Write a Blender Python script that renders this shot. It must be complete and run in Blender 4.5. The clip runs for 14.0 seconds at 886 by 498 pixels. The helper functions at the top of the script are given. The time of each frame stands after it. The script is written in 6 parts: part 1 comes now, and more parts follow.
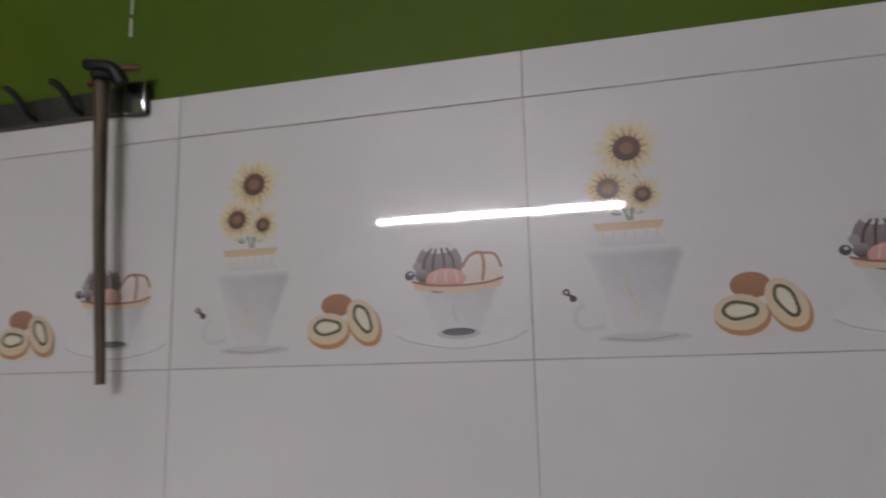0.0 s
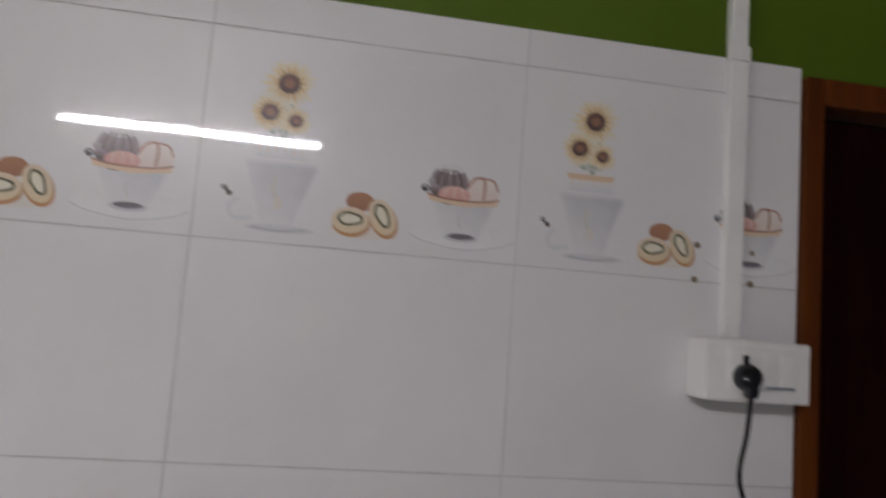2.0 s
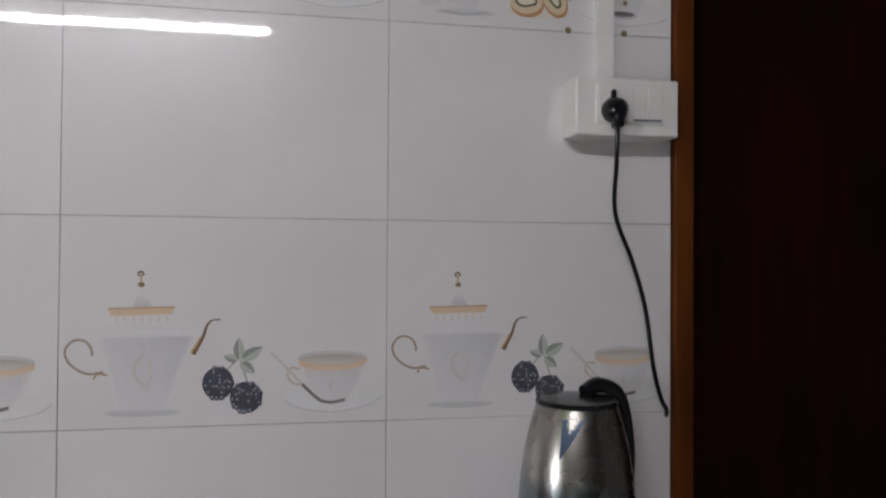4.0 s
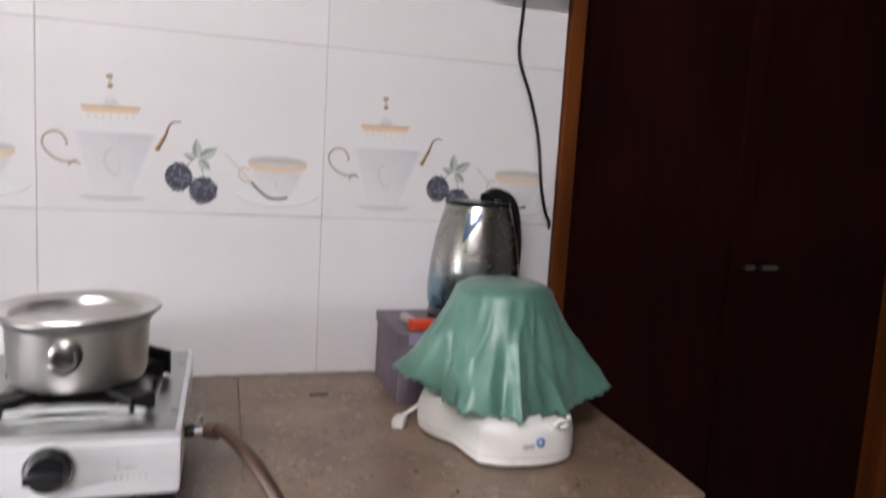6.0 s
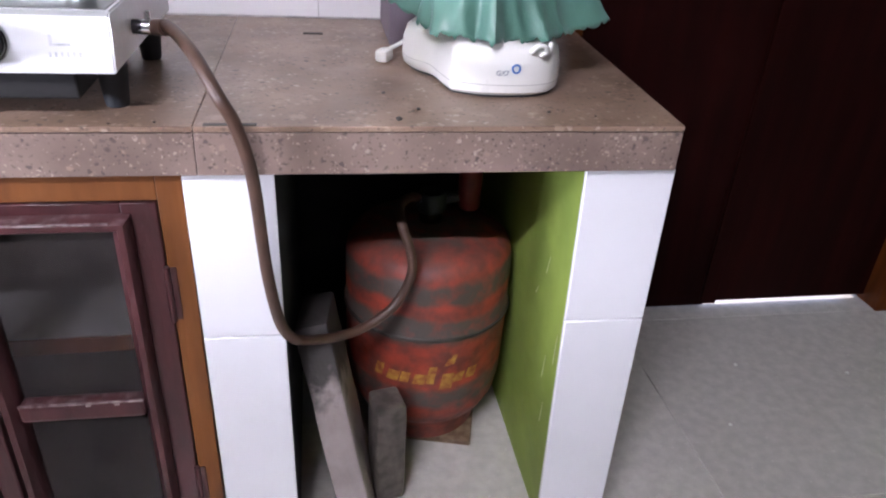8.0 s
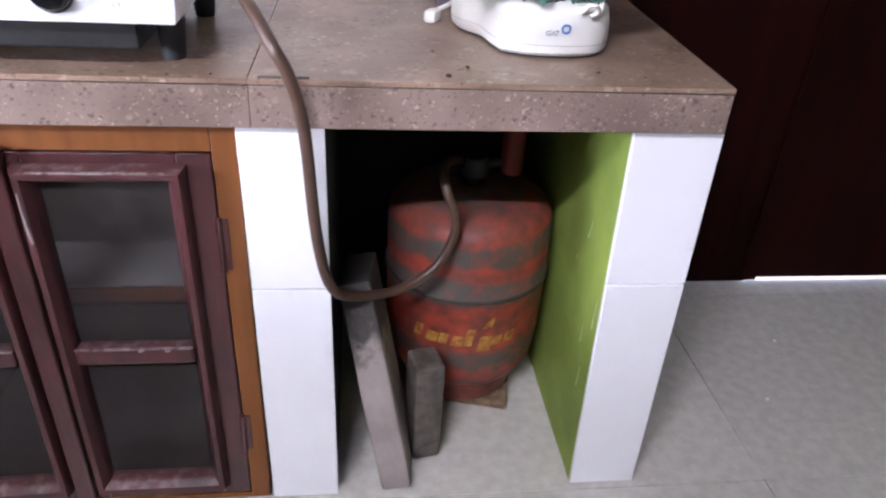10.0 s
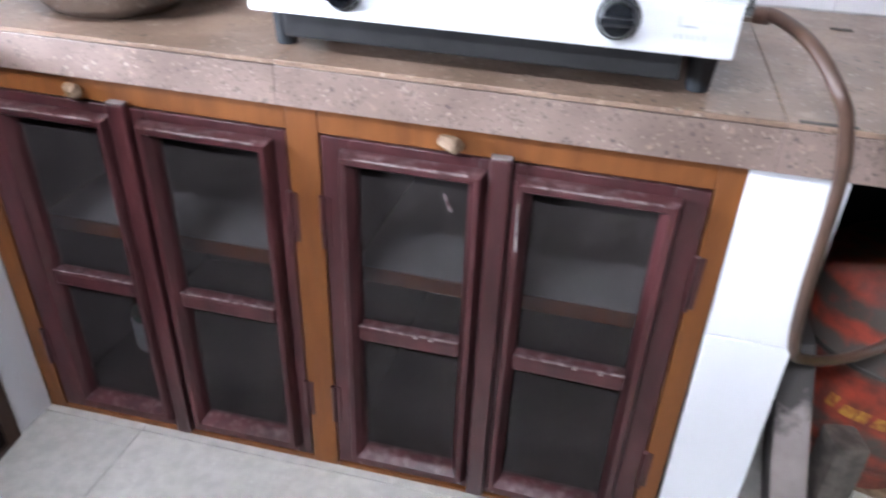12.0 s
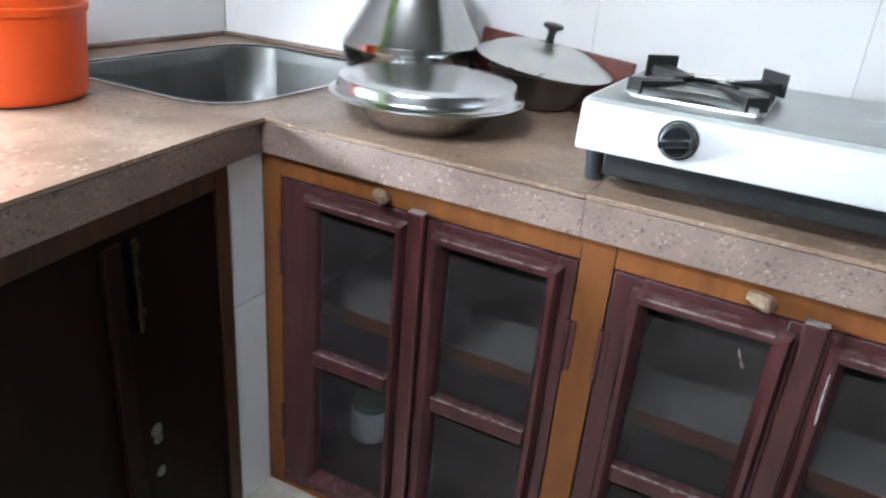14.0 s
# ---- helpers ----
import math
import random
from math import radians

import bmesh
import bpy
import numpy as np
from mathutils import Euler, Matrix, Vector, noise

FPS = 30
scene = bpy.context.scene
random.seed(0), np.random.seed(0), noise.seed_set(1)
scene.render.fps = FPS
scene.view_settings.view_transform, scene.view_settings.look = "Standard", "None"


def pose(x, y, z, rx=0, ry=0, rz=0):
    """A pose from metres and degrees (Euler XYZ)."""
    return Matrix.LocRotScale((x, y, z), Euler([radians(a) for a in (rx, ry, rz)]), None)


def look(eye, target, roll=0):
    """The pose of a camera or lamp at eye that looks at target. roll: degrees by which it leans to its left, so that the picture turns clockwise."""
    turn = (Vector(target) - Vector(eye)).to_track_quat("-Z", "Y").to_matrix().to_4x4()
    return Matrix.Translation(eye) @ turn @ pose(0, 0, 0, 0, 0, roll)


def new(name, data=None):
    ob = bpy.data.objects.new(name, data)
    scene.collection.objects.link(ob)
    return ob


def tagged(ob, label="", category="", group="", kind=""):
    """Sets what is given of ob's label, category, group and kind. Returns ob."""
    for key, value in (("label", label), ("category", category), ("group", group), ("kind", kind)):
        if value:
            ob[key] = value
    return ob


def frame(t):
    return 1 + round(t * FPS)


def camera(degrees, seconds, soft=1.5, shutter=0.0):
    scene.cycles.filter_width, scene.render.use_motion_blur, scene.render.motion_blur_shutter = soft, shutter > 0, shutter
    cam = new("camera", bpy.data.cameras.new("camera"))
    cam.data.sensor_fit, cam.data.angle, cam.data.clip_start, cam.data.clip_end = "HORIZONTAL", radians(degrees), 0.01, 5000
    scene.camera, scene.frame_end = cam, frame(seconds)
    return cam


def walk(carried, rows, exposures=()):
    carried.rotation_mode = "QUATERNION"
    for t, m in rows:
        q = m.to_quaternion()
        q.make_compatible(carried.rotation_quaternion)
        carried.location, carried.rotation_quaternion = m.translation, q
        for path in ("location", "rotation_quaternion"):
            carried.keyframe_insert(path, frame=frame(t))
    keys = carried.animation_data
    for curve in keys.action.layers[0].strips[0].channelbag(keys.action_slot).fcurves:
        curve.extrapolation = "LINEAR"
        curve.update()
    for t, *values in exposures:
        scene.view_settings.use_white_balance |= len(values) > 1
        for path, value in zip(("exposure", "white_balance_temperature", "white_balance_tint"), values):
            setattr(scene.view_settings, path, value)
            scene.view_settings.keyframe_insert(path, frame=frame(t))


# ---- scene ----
cam = camera(63.6, 14.0, soft=2.1, shutter=0.5)
PATH = [
    (0, (-0.384, -0.861, 1.72), (-0.883, 1.045, 2.064), -1.3),
    (0.5, (-0.361, -0.914, 1.727), (-1.029, 0.94, 2.066), -1.2),
    (1, (-0.36, -1.006, 1.691), (-0.723, 0.921, 2.086), -1.7),
    (1.5, (-0.398, -1.067, 1.665), (-0.213, 0.91, 1.902), 3.0),
    (2, (-0.298, -1.104, 1.631), (0.022, 0.859, 1.841), 4.3),
    (2.5, (-0.151, -1.144, 1.574), (0.204, 0.823, 1.651), 2.6),
    (5, (-0.105, -1.199, 1.249), (0.256, 0.768, 1.238), -0.6),
    (5.5, (-0.14, -1.293, 1.242), (0.401, 0.629, 1.127), 0.4),
    (6, (-0.185, -1.412, 1.206), (0.404, 0.482, 0.955), 3.4),
    (6.5, (-0.173, -1.439, 1.147), (0.297, 0.429, 0.611), 5.8),
    (7, (-0.12, -1.414, 1.08), (0.252, 0.338, 0.19), 5.6),
    (7.5, (-0.025, -1.417, 1.055), (0.292, 0.275, 0.037), 4.9),
    (8, (-0.003, -1.448, 1.062), (0.326, 0.265, 0.084), 3.7),
    (10.5, (-0.039, -1.47, 1.039), (0.115, 0.206, -0.041), 3.8),
    (11, (-0.095, -1.455, 1.038), (-0.123, 0.201, -0.083), 2.6),
    (11.5, (-0.197, -1.413, 1.055), (-0.456, 0.225, -0.063), 2.7),
    (12, (-0.336, -1.448, 1.048), (-0.751, 0.202, -0.004), 2.3),
    (12.5, (-0.414, -1.469, 1.067), (-0.899, 0.194, 0.068), 3.3),
    (13, (-0.471, -1.485, 1.069), (-1.162, 0.137, 0.124), 3.4),
    (13.5, (-0.527, -1.531, 1.073), (-1.399, 0.039, 0.193), 3.8),
    (14, (-0.534, -1.517, 1.07), (-1.368, 0.11, 0.258), 4.9),
]
EXPOSURES = [(0, -0.91, 6620, 20), (2.5, -0.70, 6640, 19), (5.0, -0.11, 6520, 17), (6.0, 0.44, 6700, 20), (7.0, 0.82, 6380, 23), (8.0, 1.12, 6060, 26), (10.5, 1.27, 5980, 23), (12.0, 1.37, 5790, 16), (13.0, 1.18, 5620, 12), (14.0, 1.03, 5800, 6)]
walk(cam, [(t, look(eye, target, roll)) for t, eye, target, roll in PATH], EXPOSURES)


# ---- world, sun, lights ----
world = bpy.data.worlds.new("world")
scene.world = world
world.use_nodes = True
wn = world.node_tree.nodes
sky = wn.new("ShaderNodeTexSky")
sky.sky_type = "NISHITA"
sky.sun_disc = False
sky.sun_elevation = radians(48)
sky.sun_rotation = radians(20)
world.node_tree.links.new(sky.outputs[0], wn["Background"].inputs[0])
wn["Background"].inputs[1].default_value = 0.12

sun_data = bpy.data.lights.new("sun", "SUN")
sun_data.energy, sun_data.angle, sun_data.color = 3.0, radians(0.5), (1.0, 0.95, 0.88)
sun = new("sun", sun_data)
sun.matrix_world = look((2, 6, 7), (0.8, 1.0, 0))

WIN_Y0, WIN_Y1, WIN_Z0, WIN_Z1 = -1.55, -0.95, 0.78, 1.10
day = bpy.data.lights.new("window_daylight", "AREA")
day.shape, day.size, day.size_y = "RECTANGLE", WIN_Y1 - WIN_Y0, 0.20
day.energy, day.color = 46.0, (0.90, 0.95, 1.0)
day_ob = new("window_daylight", day)
# lamp added in an assumed, unseen low window, slanted down to brighten the side worktop
day_ob.matrix_world = look((-2.125, (WIN_Y0 + WIN_Y1) / 2, 0.955), (-1.765, (WIN_Y0 + WIN_Y1) / 2, 0.595))
TUBE_POWER = 362.0

# ---- materials ----
def material(name, color, rough=0.5, metal=0.0, vary=0.0, scale=8.0, color2=None, bump=0.0, bump_scale=60.0, coat=0.0, spec=0.5, island=0.0, stretch=(1, 1, 1), detail=4.0, rough_vary=0.0):
    """A surface with broad variation of tone, fine grain, uneven gloss and slight relief."""
    m = bpy.data.materials.new(name)
    m.use_nodes = True
    n, l = m.node_tree.nodes, m.node_tree.links
    b = n["Principled BSDF"]
    b.inputs["Base Color"].default_value = (*color, 1)
    b.inputs["Roughness"].default_value = rough
    b.inputs["Metallic"].default_value = metal
    b.inputs["Coat Weight"].default_value = coat
    b.inputs["Specular IOR Level"].default_value = spec
    tc = n.new("ShaderNodeTexCoord")
    mp = n.new("ShaderNodeMapping")
    mp.inputs["Scale"].default_value = stretch
    l.new(tc.outputs["Object"], mp.inputs["Vector"])
    if vary or color2:
        big = n.new("ShaderNodeTexNoise")
        big.inputs["Scale"].default_value, big.inputs["Detail"].default_value = scale, detail
        l.new(mp.outputs[0], big.inputs["Vector"])
        ramp = n.new("ShaderNodeValToRGB")
        c2 = color2 or tuple(c * (1 - vary) for c in color)
        ramp.color_ramp.elements[0].position, ramp.color_ramp.elements[1].position = 0.36, 0.66
        ramp.color_ramp.elements[0].color, ramp.color_ramp.elements[1].color = (*c2, 1), (*color, 1)
        l.new(big.outputs["Fac"], ramp.inputs[0])
        out = ramp.outputs[0]
        if island:
            info = n.new("ShaderNodeObjectInfo")
            hsv = n.new("ShaderNodeHueSaturation")
            mr = n.new("ShaderNodeMapRange")
            mr.inputs["To Min"].default_value, mr.inputs["To Max"].default_value = 1 - island, 1 + island
            l.new(info.outputs["Random"], mr.inputs[0])
            l.new(mr.outputs[0], hsv.inputs["Value"])
            l.new(out, hsv.inputs["Color"])
            out = hsv.outputs[0]
        l.new(out, b.inputs["Base Color"])
    if rough_vary:
        rn = n.new("ShaderNodeTexNoise")
        rn.inputs["Scale"].default_value, rn.inputs["Detail"].default_value = scale * 2.3, 5
        l.new(mp.outputs[0], rn.inputs["Vector"])
        rm = n.new("ShaderNodeMapRange")
        rm.inputs["To Min"].default_value, rm.inputs["To Max"].default_value = max(0.02, rough - rough_vary), min(1, rough + rough_vary)
        l.new(rn.outputs["Fac"], rm.inputs[0])
        l.new(rm.outputs[0], b.inputs["Roughness"])
    if bump:
        fine = n.new("ShaderNodeTexNoise")
        fine.inputs["Scale"].default_value, fine.inputs["Detail"].default_value = bump_scale, 3
        l.new(mp.outputs[0], fine.inputs["Vector"])
        bp = n.new("ShaderNodeBump")
        bp.inputs["Strength"].default_value, bp.inputs["Distance"].default_value = bump, 0.004
        l.new(fine.outputs["Fac"], bp.inputs["Height"])
        l.new(bp.outputs[0], b.inputs["Normal"])
    return m


TILE = material("glazed_white_tile", (0.74, 0.725, 0.73), 0.33, vary=0.06, scale=3, bump=0.007, bump_scale=9, island=0.015, rough_vary=0.04, coat=0.9, spec=0.22)
PIER_TILE = material("white_pier_tile", (0.80, 0.80, 0.83), 0.22, vary=0.05, scale=5, bump=0.02, bump_scale=12, rough_vary=0.08)
GROUT = material("grey_grout", (0.53, 0.51, 0.50), 0.9, vary=0.4, scale=30)
FLOOR_JOINT = material("dirty_floor_joint", (0.20, 0.19, 0.17), 0.9, vary=0.4, scale=30)
GREEN = material("green_wall_paint", (0.074, 0.126, 0.008), 0.55, spec=0.2, vary=0.14, scale=2.2, bump=0.12, bump_scale=45, rough_vary=0.12)
LIME = material("lime_niche_paint", (0.245, 0.325, 0.060), 0.6, spec=0.3, color2=(0.180, 0.248, 0.047), scale=7, bump=0.2, bump_scale=40, rough_vary=0.15)
PLASTER = material("grey_plaster", (0.15, 0.142, 0.138), 0.85, vary=0.08, scale=2, bump=0.1)
WOOD_ORANGE = material("orange_brown_painted_wood", (0.190, 0.066, 0.016), 0.5, spec=0.3, color2=(0.128, 0.042, 0.011), scale=9, stretch=(3, 3, 0.5), bump=0.12, bump_scale=50, rough_vary=0.12)
WOOD_MAROON = material("maroon_painted_wood", (0.072, 0.0212, 0.0228), 0.35, spec=0.38, color2=(0.040, 0.0128, 0.0138), scale=11, stretch=(2.5, 2.5, 0.6), bump=0.14, bump_scale=60, rough_vary=0.14)


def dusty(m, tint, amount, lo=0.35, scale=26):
    """Pale worn paint and painted-in highlight on faces that look upwards."""
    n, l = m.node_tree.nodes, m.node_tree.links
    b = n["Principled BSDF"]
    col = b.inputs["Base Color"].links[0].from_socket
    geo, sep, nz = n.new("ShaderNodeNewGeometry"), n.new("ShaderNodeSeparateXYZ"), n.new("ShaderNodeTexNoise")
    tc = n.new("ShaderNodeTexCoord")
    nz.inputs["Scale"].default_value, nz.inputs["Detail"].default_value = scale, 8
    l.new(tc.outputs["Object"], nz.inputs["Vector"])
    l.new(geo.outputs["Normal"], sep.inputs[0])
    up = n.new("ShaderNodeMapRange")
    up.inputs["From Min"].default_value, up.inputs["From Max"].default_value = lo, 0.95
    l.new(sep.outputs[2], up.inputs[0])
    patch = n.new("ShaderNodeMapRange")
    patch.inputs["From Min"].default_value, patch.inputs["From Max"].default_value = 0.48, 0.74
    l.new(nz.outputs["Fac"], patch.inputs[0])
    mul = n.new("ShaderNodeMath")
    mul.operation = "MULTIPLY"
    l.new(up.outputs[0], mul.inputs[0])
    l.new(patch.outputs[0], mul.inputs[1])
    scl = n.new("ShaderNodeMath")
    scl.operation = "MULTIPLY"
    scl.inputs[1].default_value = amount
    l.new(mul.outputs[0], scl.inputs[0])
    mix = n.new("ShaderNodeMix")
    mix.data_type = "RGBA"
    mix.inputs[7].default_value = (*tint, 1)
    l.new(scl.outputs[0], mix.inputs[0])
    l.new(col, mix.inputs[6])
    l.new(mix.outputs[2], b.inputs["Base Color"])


# the pale tint stands for the highlight along the mouldings' worn top edges
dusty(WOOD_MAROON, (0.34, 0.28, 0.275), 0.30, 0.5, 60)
WOOD_DARK = material("dark_brown_door_wood", (0.0160, 0.0026, 0.0021), 0.6, spec=0.045, color2=(0.0085, 0.0016, 0.0013), scale=6, stretch=(4, 4, 0.4), bump=0.1, bump_scale=40, rough_vary=0.1)
WOOD_POST = material("red_brown_post_wood", (0.108, 0.028, 0.0045), 0.55, spec=0.12, color2=(0.066, 0.0165, 0.0035), scale=7, stretch=(4, 4, 0.4), bump=0.1, rough_vary=0.1)
WOOD_LEFT = material("dark_stained_cabinet_wood", (0.0120, 0.0042, 0.0029), 0.55, spec=0.09, color2=(0.0072, 0.0028, 0.0021), scale=6, stretch=(4, 4, 0.5), bump=0.1, rough_vary=0.1)
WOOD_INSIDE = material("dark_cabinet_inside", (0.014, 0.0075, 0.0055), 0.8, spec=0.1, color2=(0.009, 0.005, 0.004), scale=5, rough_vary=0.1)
WOOD_SIDE = material("dull_brown_cabinet_frame", (0.075, 0.028, 0.010), 0.5, color2=(0.035, 0.014, 0.006), scale=8, stretch=(4, 4, 0.4), bump=0.1, rough_vary=0.1)
DARK_STEEL = material("dark_grimy_steel", (0.14, 0.135, 0.13), 0.42, 1.0, vary=0.3, scale=18, bump=0.05, rough_vary=0.1)
WOOD_PALE = material("bare_knob_wood", (0.24, 0.165, 0.105), 0.65, color2=(0.13, 0.075, 0.04), scale=60, bump=0.15)
WOOD_STICK = material("weathered_stick_wood", (0.125, 0.085, 0.050), 0.55, color2=(0.065, 0.044, 0.027), scale=14, stretch=(6, 6, 0.8), bump=0.15)
STEEL = material("stainless_steel", (0.52, 0.52, 0.52), 0.17, 1.0, vary=0.06, scale=20, bump=0.03, bump_scale=120, rough_vary=0.07)
TOP_STEEL = material("grey_stove_top_steel", (0.36, 0.375, 0.37), 0.30, 1.0, vary=0.06, scale=6, bump=0.008, bump_scale=50, rough_vary=0.08)
SINK_STEEL = material("dull_sink_steel", (0.22, 0.22, 0.215), 0.40, 1.0, vary=0.2, scale=9, bump=0.04, bump_scale=60, rough_vary=0.08)
STEEL_POLISH = material("polished_steel", (0.60, 0.60, 0.60), 0.20, 1.0, vary=0.05, scale=12, bump=0.02, bump_scale=30, rough_vary=0.05)
STEEL_BRUSHED = material("brushed_steel_panel", (0.88, 0.89, 0.91), 0.58, 1.0, vary=0.04, scale=14, stretch=(0.3, 6, 6), bump=0.05, bump_scale=90, rough_vary=0.06)
LID_STEEL = material("worn_lid_steel", (0.62, 0.62, 0.61), 0.30, 1.0, vary=0.12, scale=14, bump=0.03, bump_scale=50, rough_vary=0.08)
PAN_STEEL = material("dark_pan_steel", (0.20, 0.19, 0.18), 0.33, 1.0, vary=0.25, scale=16, bump=0.04, bump_scale=60, rough_vary=0.1)
ALU = material("dull_aluminium", (0.62, 0.605, 0.585), 0.38, 1.0, vary=0.12, scale=14, bump=0.05, bump_scale=60, rough_vary=0.1)
IRON = material("black_cast_iron", (0.022, 0.021, 0.022), 0.55, 0.3, vary=0.4, scale=30, bump=0.2)
BLACK = material("black_plastic", (0.012, 0.013, 0.016), 0.2, vary=0.3, scale=20, rough_vary=0.1)
DARKGREY = material("dark_grey_rubber", (0.018, 0.022, 0.027), 0.55, vary=0.3, scale=30)
WHITE_PLASTIC = material("white_plastic", (0.78, 0.77, 0.73), 0.30, vary=0.06, scale=10, rough_vary=0.08)
SEAM_GREY = material("grey_plastic_seam", (0.50, 0.49, 0.46), 0.5, vary=0.1)
SOCKET_WHITE = material("socket_white_plastic", (0.80, 0.79, 0.77), 0.35, vary=0.05, scale=14)
ORANGE = material("orange_bucket_plastic", (0.80, 0.090, 0.007), 0.42, vary=0.12, scale=5, rough_vary=0.1)
RED_ORANGE = material("red_orange_plastic", (0.80, 0.07, 0.02), 0.4, vary=0.1, scale=30)
HOSE = material("brown_rubber_hose", (0.092, 0.048, 0.032), 0.45, color2=(0.06, 0.032, 0.022), scale=22, bump=0.1, rough_vary=0.12)
SLATE = material("grey_leaning_stone", (0.34, 0.28, 0.265), 0.75, color2=(0.16, 0.135, 0.13), scale=7, bump=0.3, bump_scale=90)
DARKSTONE = material("dark_grinding_stone", (0.075, 0.064, 0.055), 0.6, color2=(0.035, 0.03, 0.027), scale=16, bump=0.35, bump_scale=70)
GRIND_STONE = material("brown_grinding_stone", (0.120, 0.098, 0.082), 0.6, color2=(0.055, 0.045, 0.038), scale=40, bump=0.35, bump_scale=70)
BOX_MAT = material("mauve_cardboard", (0.21, 0.165, 0.205), 0.7, vary=0.2, scale=12, bump=0.06)
BOX_LABEL = material("lavender_paper", (0.36, 0.30, 0.43), 0.6, vary=0.1, scale=20)
YELLOW = material("yellow_paint", (0.46, 0.25, 0.036), 0.6, color2=(0.26, 0.075, 0.020), scale=75, detail=8)
WHITE_PAINT = material("white_paint_drip", (0.75, 0.76, 0.70), 0.5, vary=0.1)
BLUE_PANE = material("dark_blue_clear_plastic", (0.008, 0.050, 0.120), 0.40, vary=0.2, scale=30)
BLUE_INK = material("blue_ink", (0.05, 0.16, 0.45), 0.4, vary=0.1)
GREY_INK = material("grey_ink", (0.10, 0.13, 0.19), 0.4, vary=0.1)
DULL_STEEL = material("dull_bolt_steel", (0.30, 0.28, 0.25), 0.45, 1.0, vary=0.3, scale=60)
BRASS = material("tarnished_brass", (0.06, 0.043, 0.028), 0.6, 1.0, vary=0.4, scale=40)
CHIP = material("bare_plaster_chip", (0.20, 0.185, 0.17), 0.8, vary=0.2)
RED_BOARD = material("red_brown_board", (0.14, 0.035, 0.022), 0.5, vary=0.35, scale=20, stretch=(1, 1, 5))
GREEN_PAD = material("green_scouring_pad", (0.01, 0.11, 0.06), 0.8, vary=0.4, scale=70, bump=0.4)
SHELF_GREY = material("grey_shelf_lining", (0.20, 0.20, 0.20), 0.75, vary=0.25, scale=6)
OUTSIDE = material("pale_outside_paving", (0.70, 0.68, 0.64), 0.9, vary=0.1, scale=2)
STICKER = material("worn_grey_print", (0.50, 0.52, 0.55), 0.5, 0.3, color2=(0.78, 0.78, 0.8), scale=120)
BROWN_SPOT = material("brown_wall_plug", (0.24, 0.17, 0.11), 0.7, vary=0.3, scale=60)


def stone_material(name, base, dark, rough, grains, strength=0.6):
    """Speckled polished stone: cloudy ground, pale grit, dark grains and a few large dark chips."""
    m = material(name, base, rough, color2=dark, scale=8, detail=10, bump=0.08, bump_scale=150, rough_vary=0.12)
    n, l = m.node_tree.nodes, m.node_tree.links
    b = n["Principled BSDF"]
    col = b.inputs["Base Color"].links[0].from_socket
    tc = n.new("ShaderNodeTexCoord")
    for scale, hi, tint in grains:
        v = n.new("ShaderNodeTexVoronoi")
        v.inputs["Scale"].default_value, v.inputs["Randomness"].default_value = scale, 1.0
        drift = n.new("ShaderNodeTexNoise")
        drift.inputs["Scale"].default_value, drift.inputs["Detail"].default_value = scale * 1.6, 2
        l.new(tc.outputs["Object"], drift.inputs["Vector"])
        bend = n.new("ShaderNodeVectorMath")
        bend.operation = "MULTIPLY_ADD"
        bend.inputs[1].default_value = (0.9 / scale,) * 3
        l.new(drift.outputs["Color"], bend.inputs[0])
        l.new(tc.outputs["Object"], bend.inputs[2])
        l.new(bend.outputs[0], v.inputs["Vector"])
        wob = n.new("ShaderNodeTexNoise")
        wob.inputs["Scale"].default_value = scale * 0.21
        l.new(tc.outputs["Object"], wob.inputs["Vector"])
        mul = n.new("ShaderNodeMath")
        mul.operation = "MULTIPLY_ADD"
        mul.inputs[1].default_value, mul.inputs[2].default_value = -0.60, 0.30
        l.new(wob.outputs["Fac"], mul.inputs[0])
        add = n.new("ShaderNodeMath")
        add.operation = "ADD"
        l.new(v.outputs["Distance"], add.inputs[0])
        l.new(mul.outputs[0], add.inputs[1])
        r = n.new("ShaderNodeValToRGB")
        r.color_ramp.elements[0].position, r.color_ramp.elements[1].position = hi, hi + 0.12
        r.color_ramp.elements[0].color, r.color_ramp.elements[1].color = (strength, strength, strength, 1), (0, 0, 0, 1)
        l.new(add.outputs[0], r.inputs[0])
        mix = n.new("ShaderNodeMix")
        mix.data_type = "RGBA"
        l.new(r.outputs[0], mix.inputs[0])
        l.new(col, mix.inputs[6])
        mix.inputs[7].default_value = (*tint, 1)
        col = mix.outputs[2]
    l.new(col, b.inputs["Base Color"])
    return m


GRANITE = stone_material("pinkish_brown_speckled_stone", (0.248, 0.177, 0.147), (0.155, 0.107, 0.088), 0.42, ((60, 0.10, (0.33, 0.235, 0.18)), (150, 0.16, (0.085, 0.060, 0.048)), (75, 0.05, (0.50, 0.41, 0.34)), (85, 0.10, (0.024, 0.018, 0.016)), (130, 0.09, (0.42, 0.33, 0.265)), (40, 0.028, (0.028, 0.021, 0.018))), 0.58)
TOP_STONE = stone_material("smooth_brown_stone_top", (0.302, 0.204, 0.148), (0.176, 0.113, 0.078), 0.36, ((24, 0.10, (0.33, 0.232, 0.164)), (120, 0.16, (0.145, 0.098, 0.076)), (34, 0.07, (0.37, 0.27, 0.20)), (62, 0.09, (0.44, 0.35, 0.28)), (52, 0.05, (0.050, 0.036, 0.029)), (90, 0.07, (0.070, 0.050, 0.040))), 0.8)
PALE_JAR = material("pale_blue_plastic", (0.42, 0.47, 0.49), 0.4, vary=0.1, scale=20)
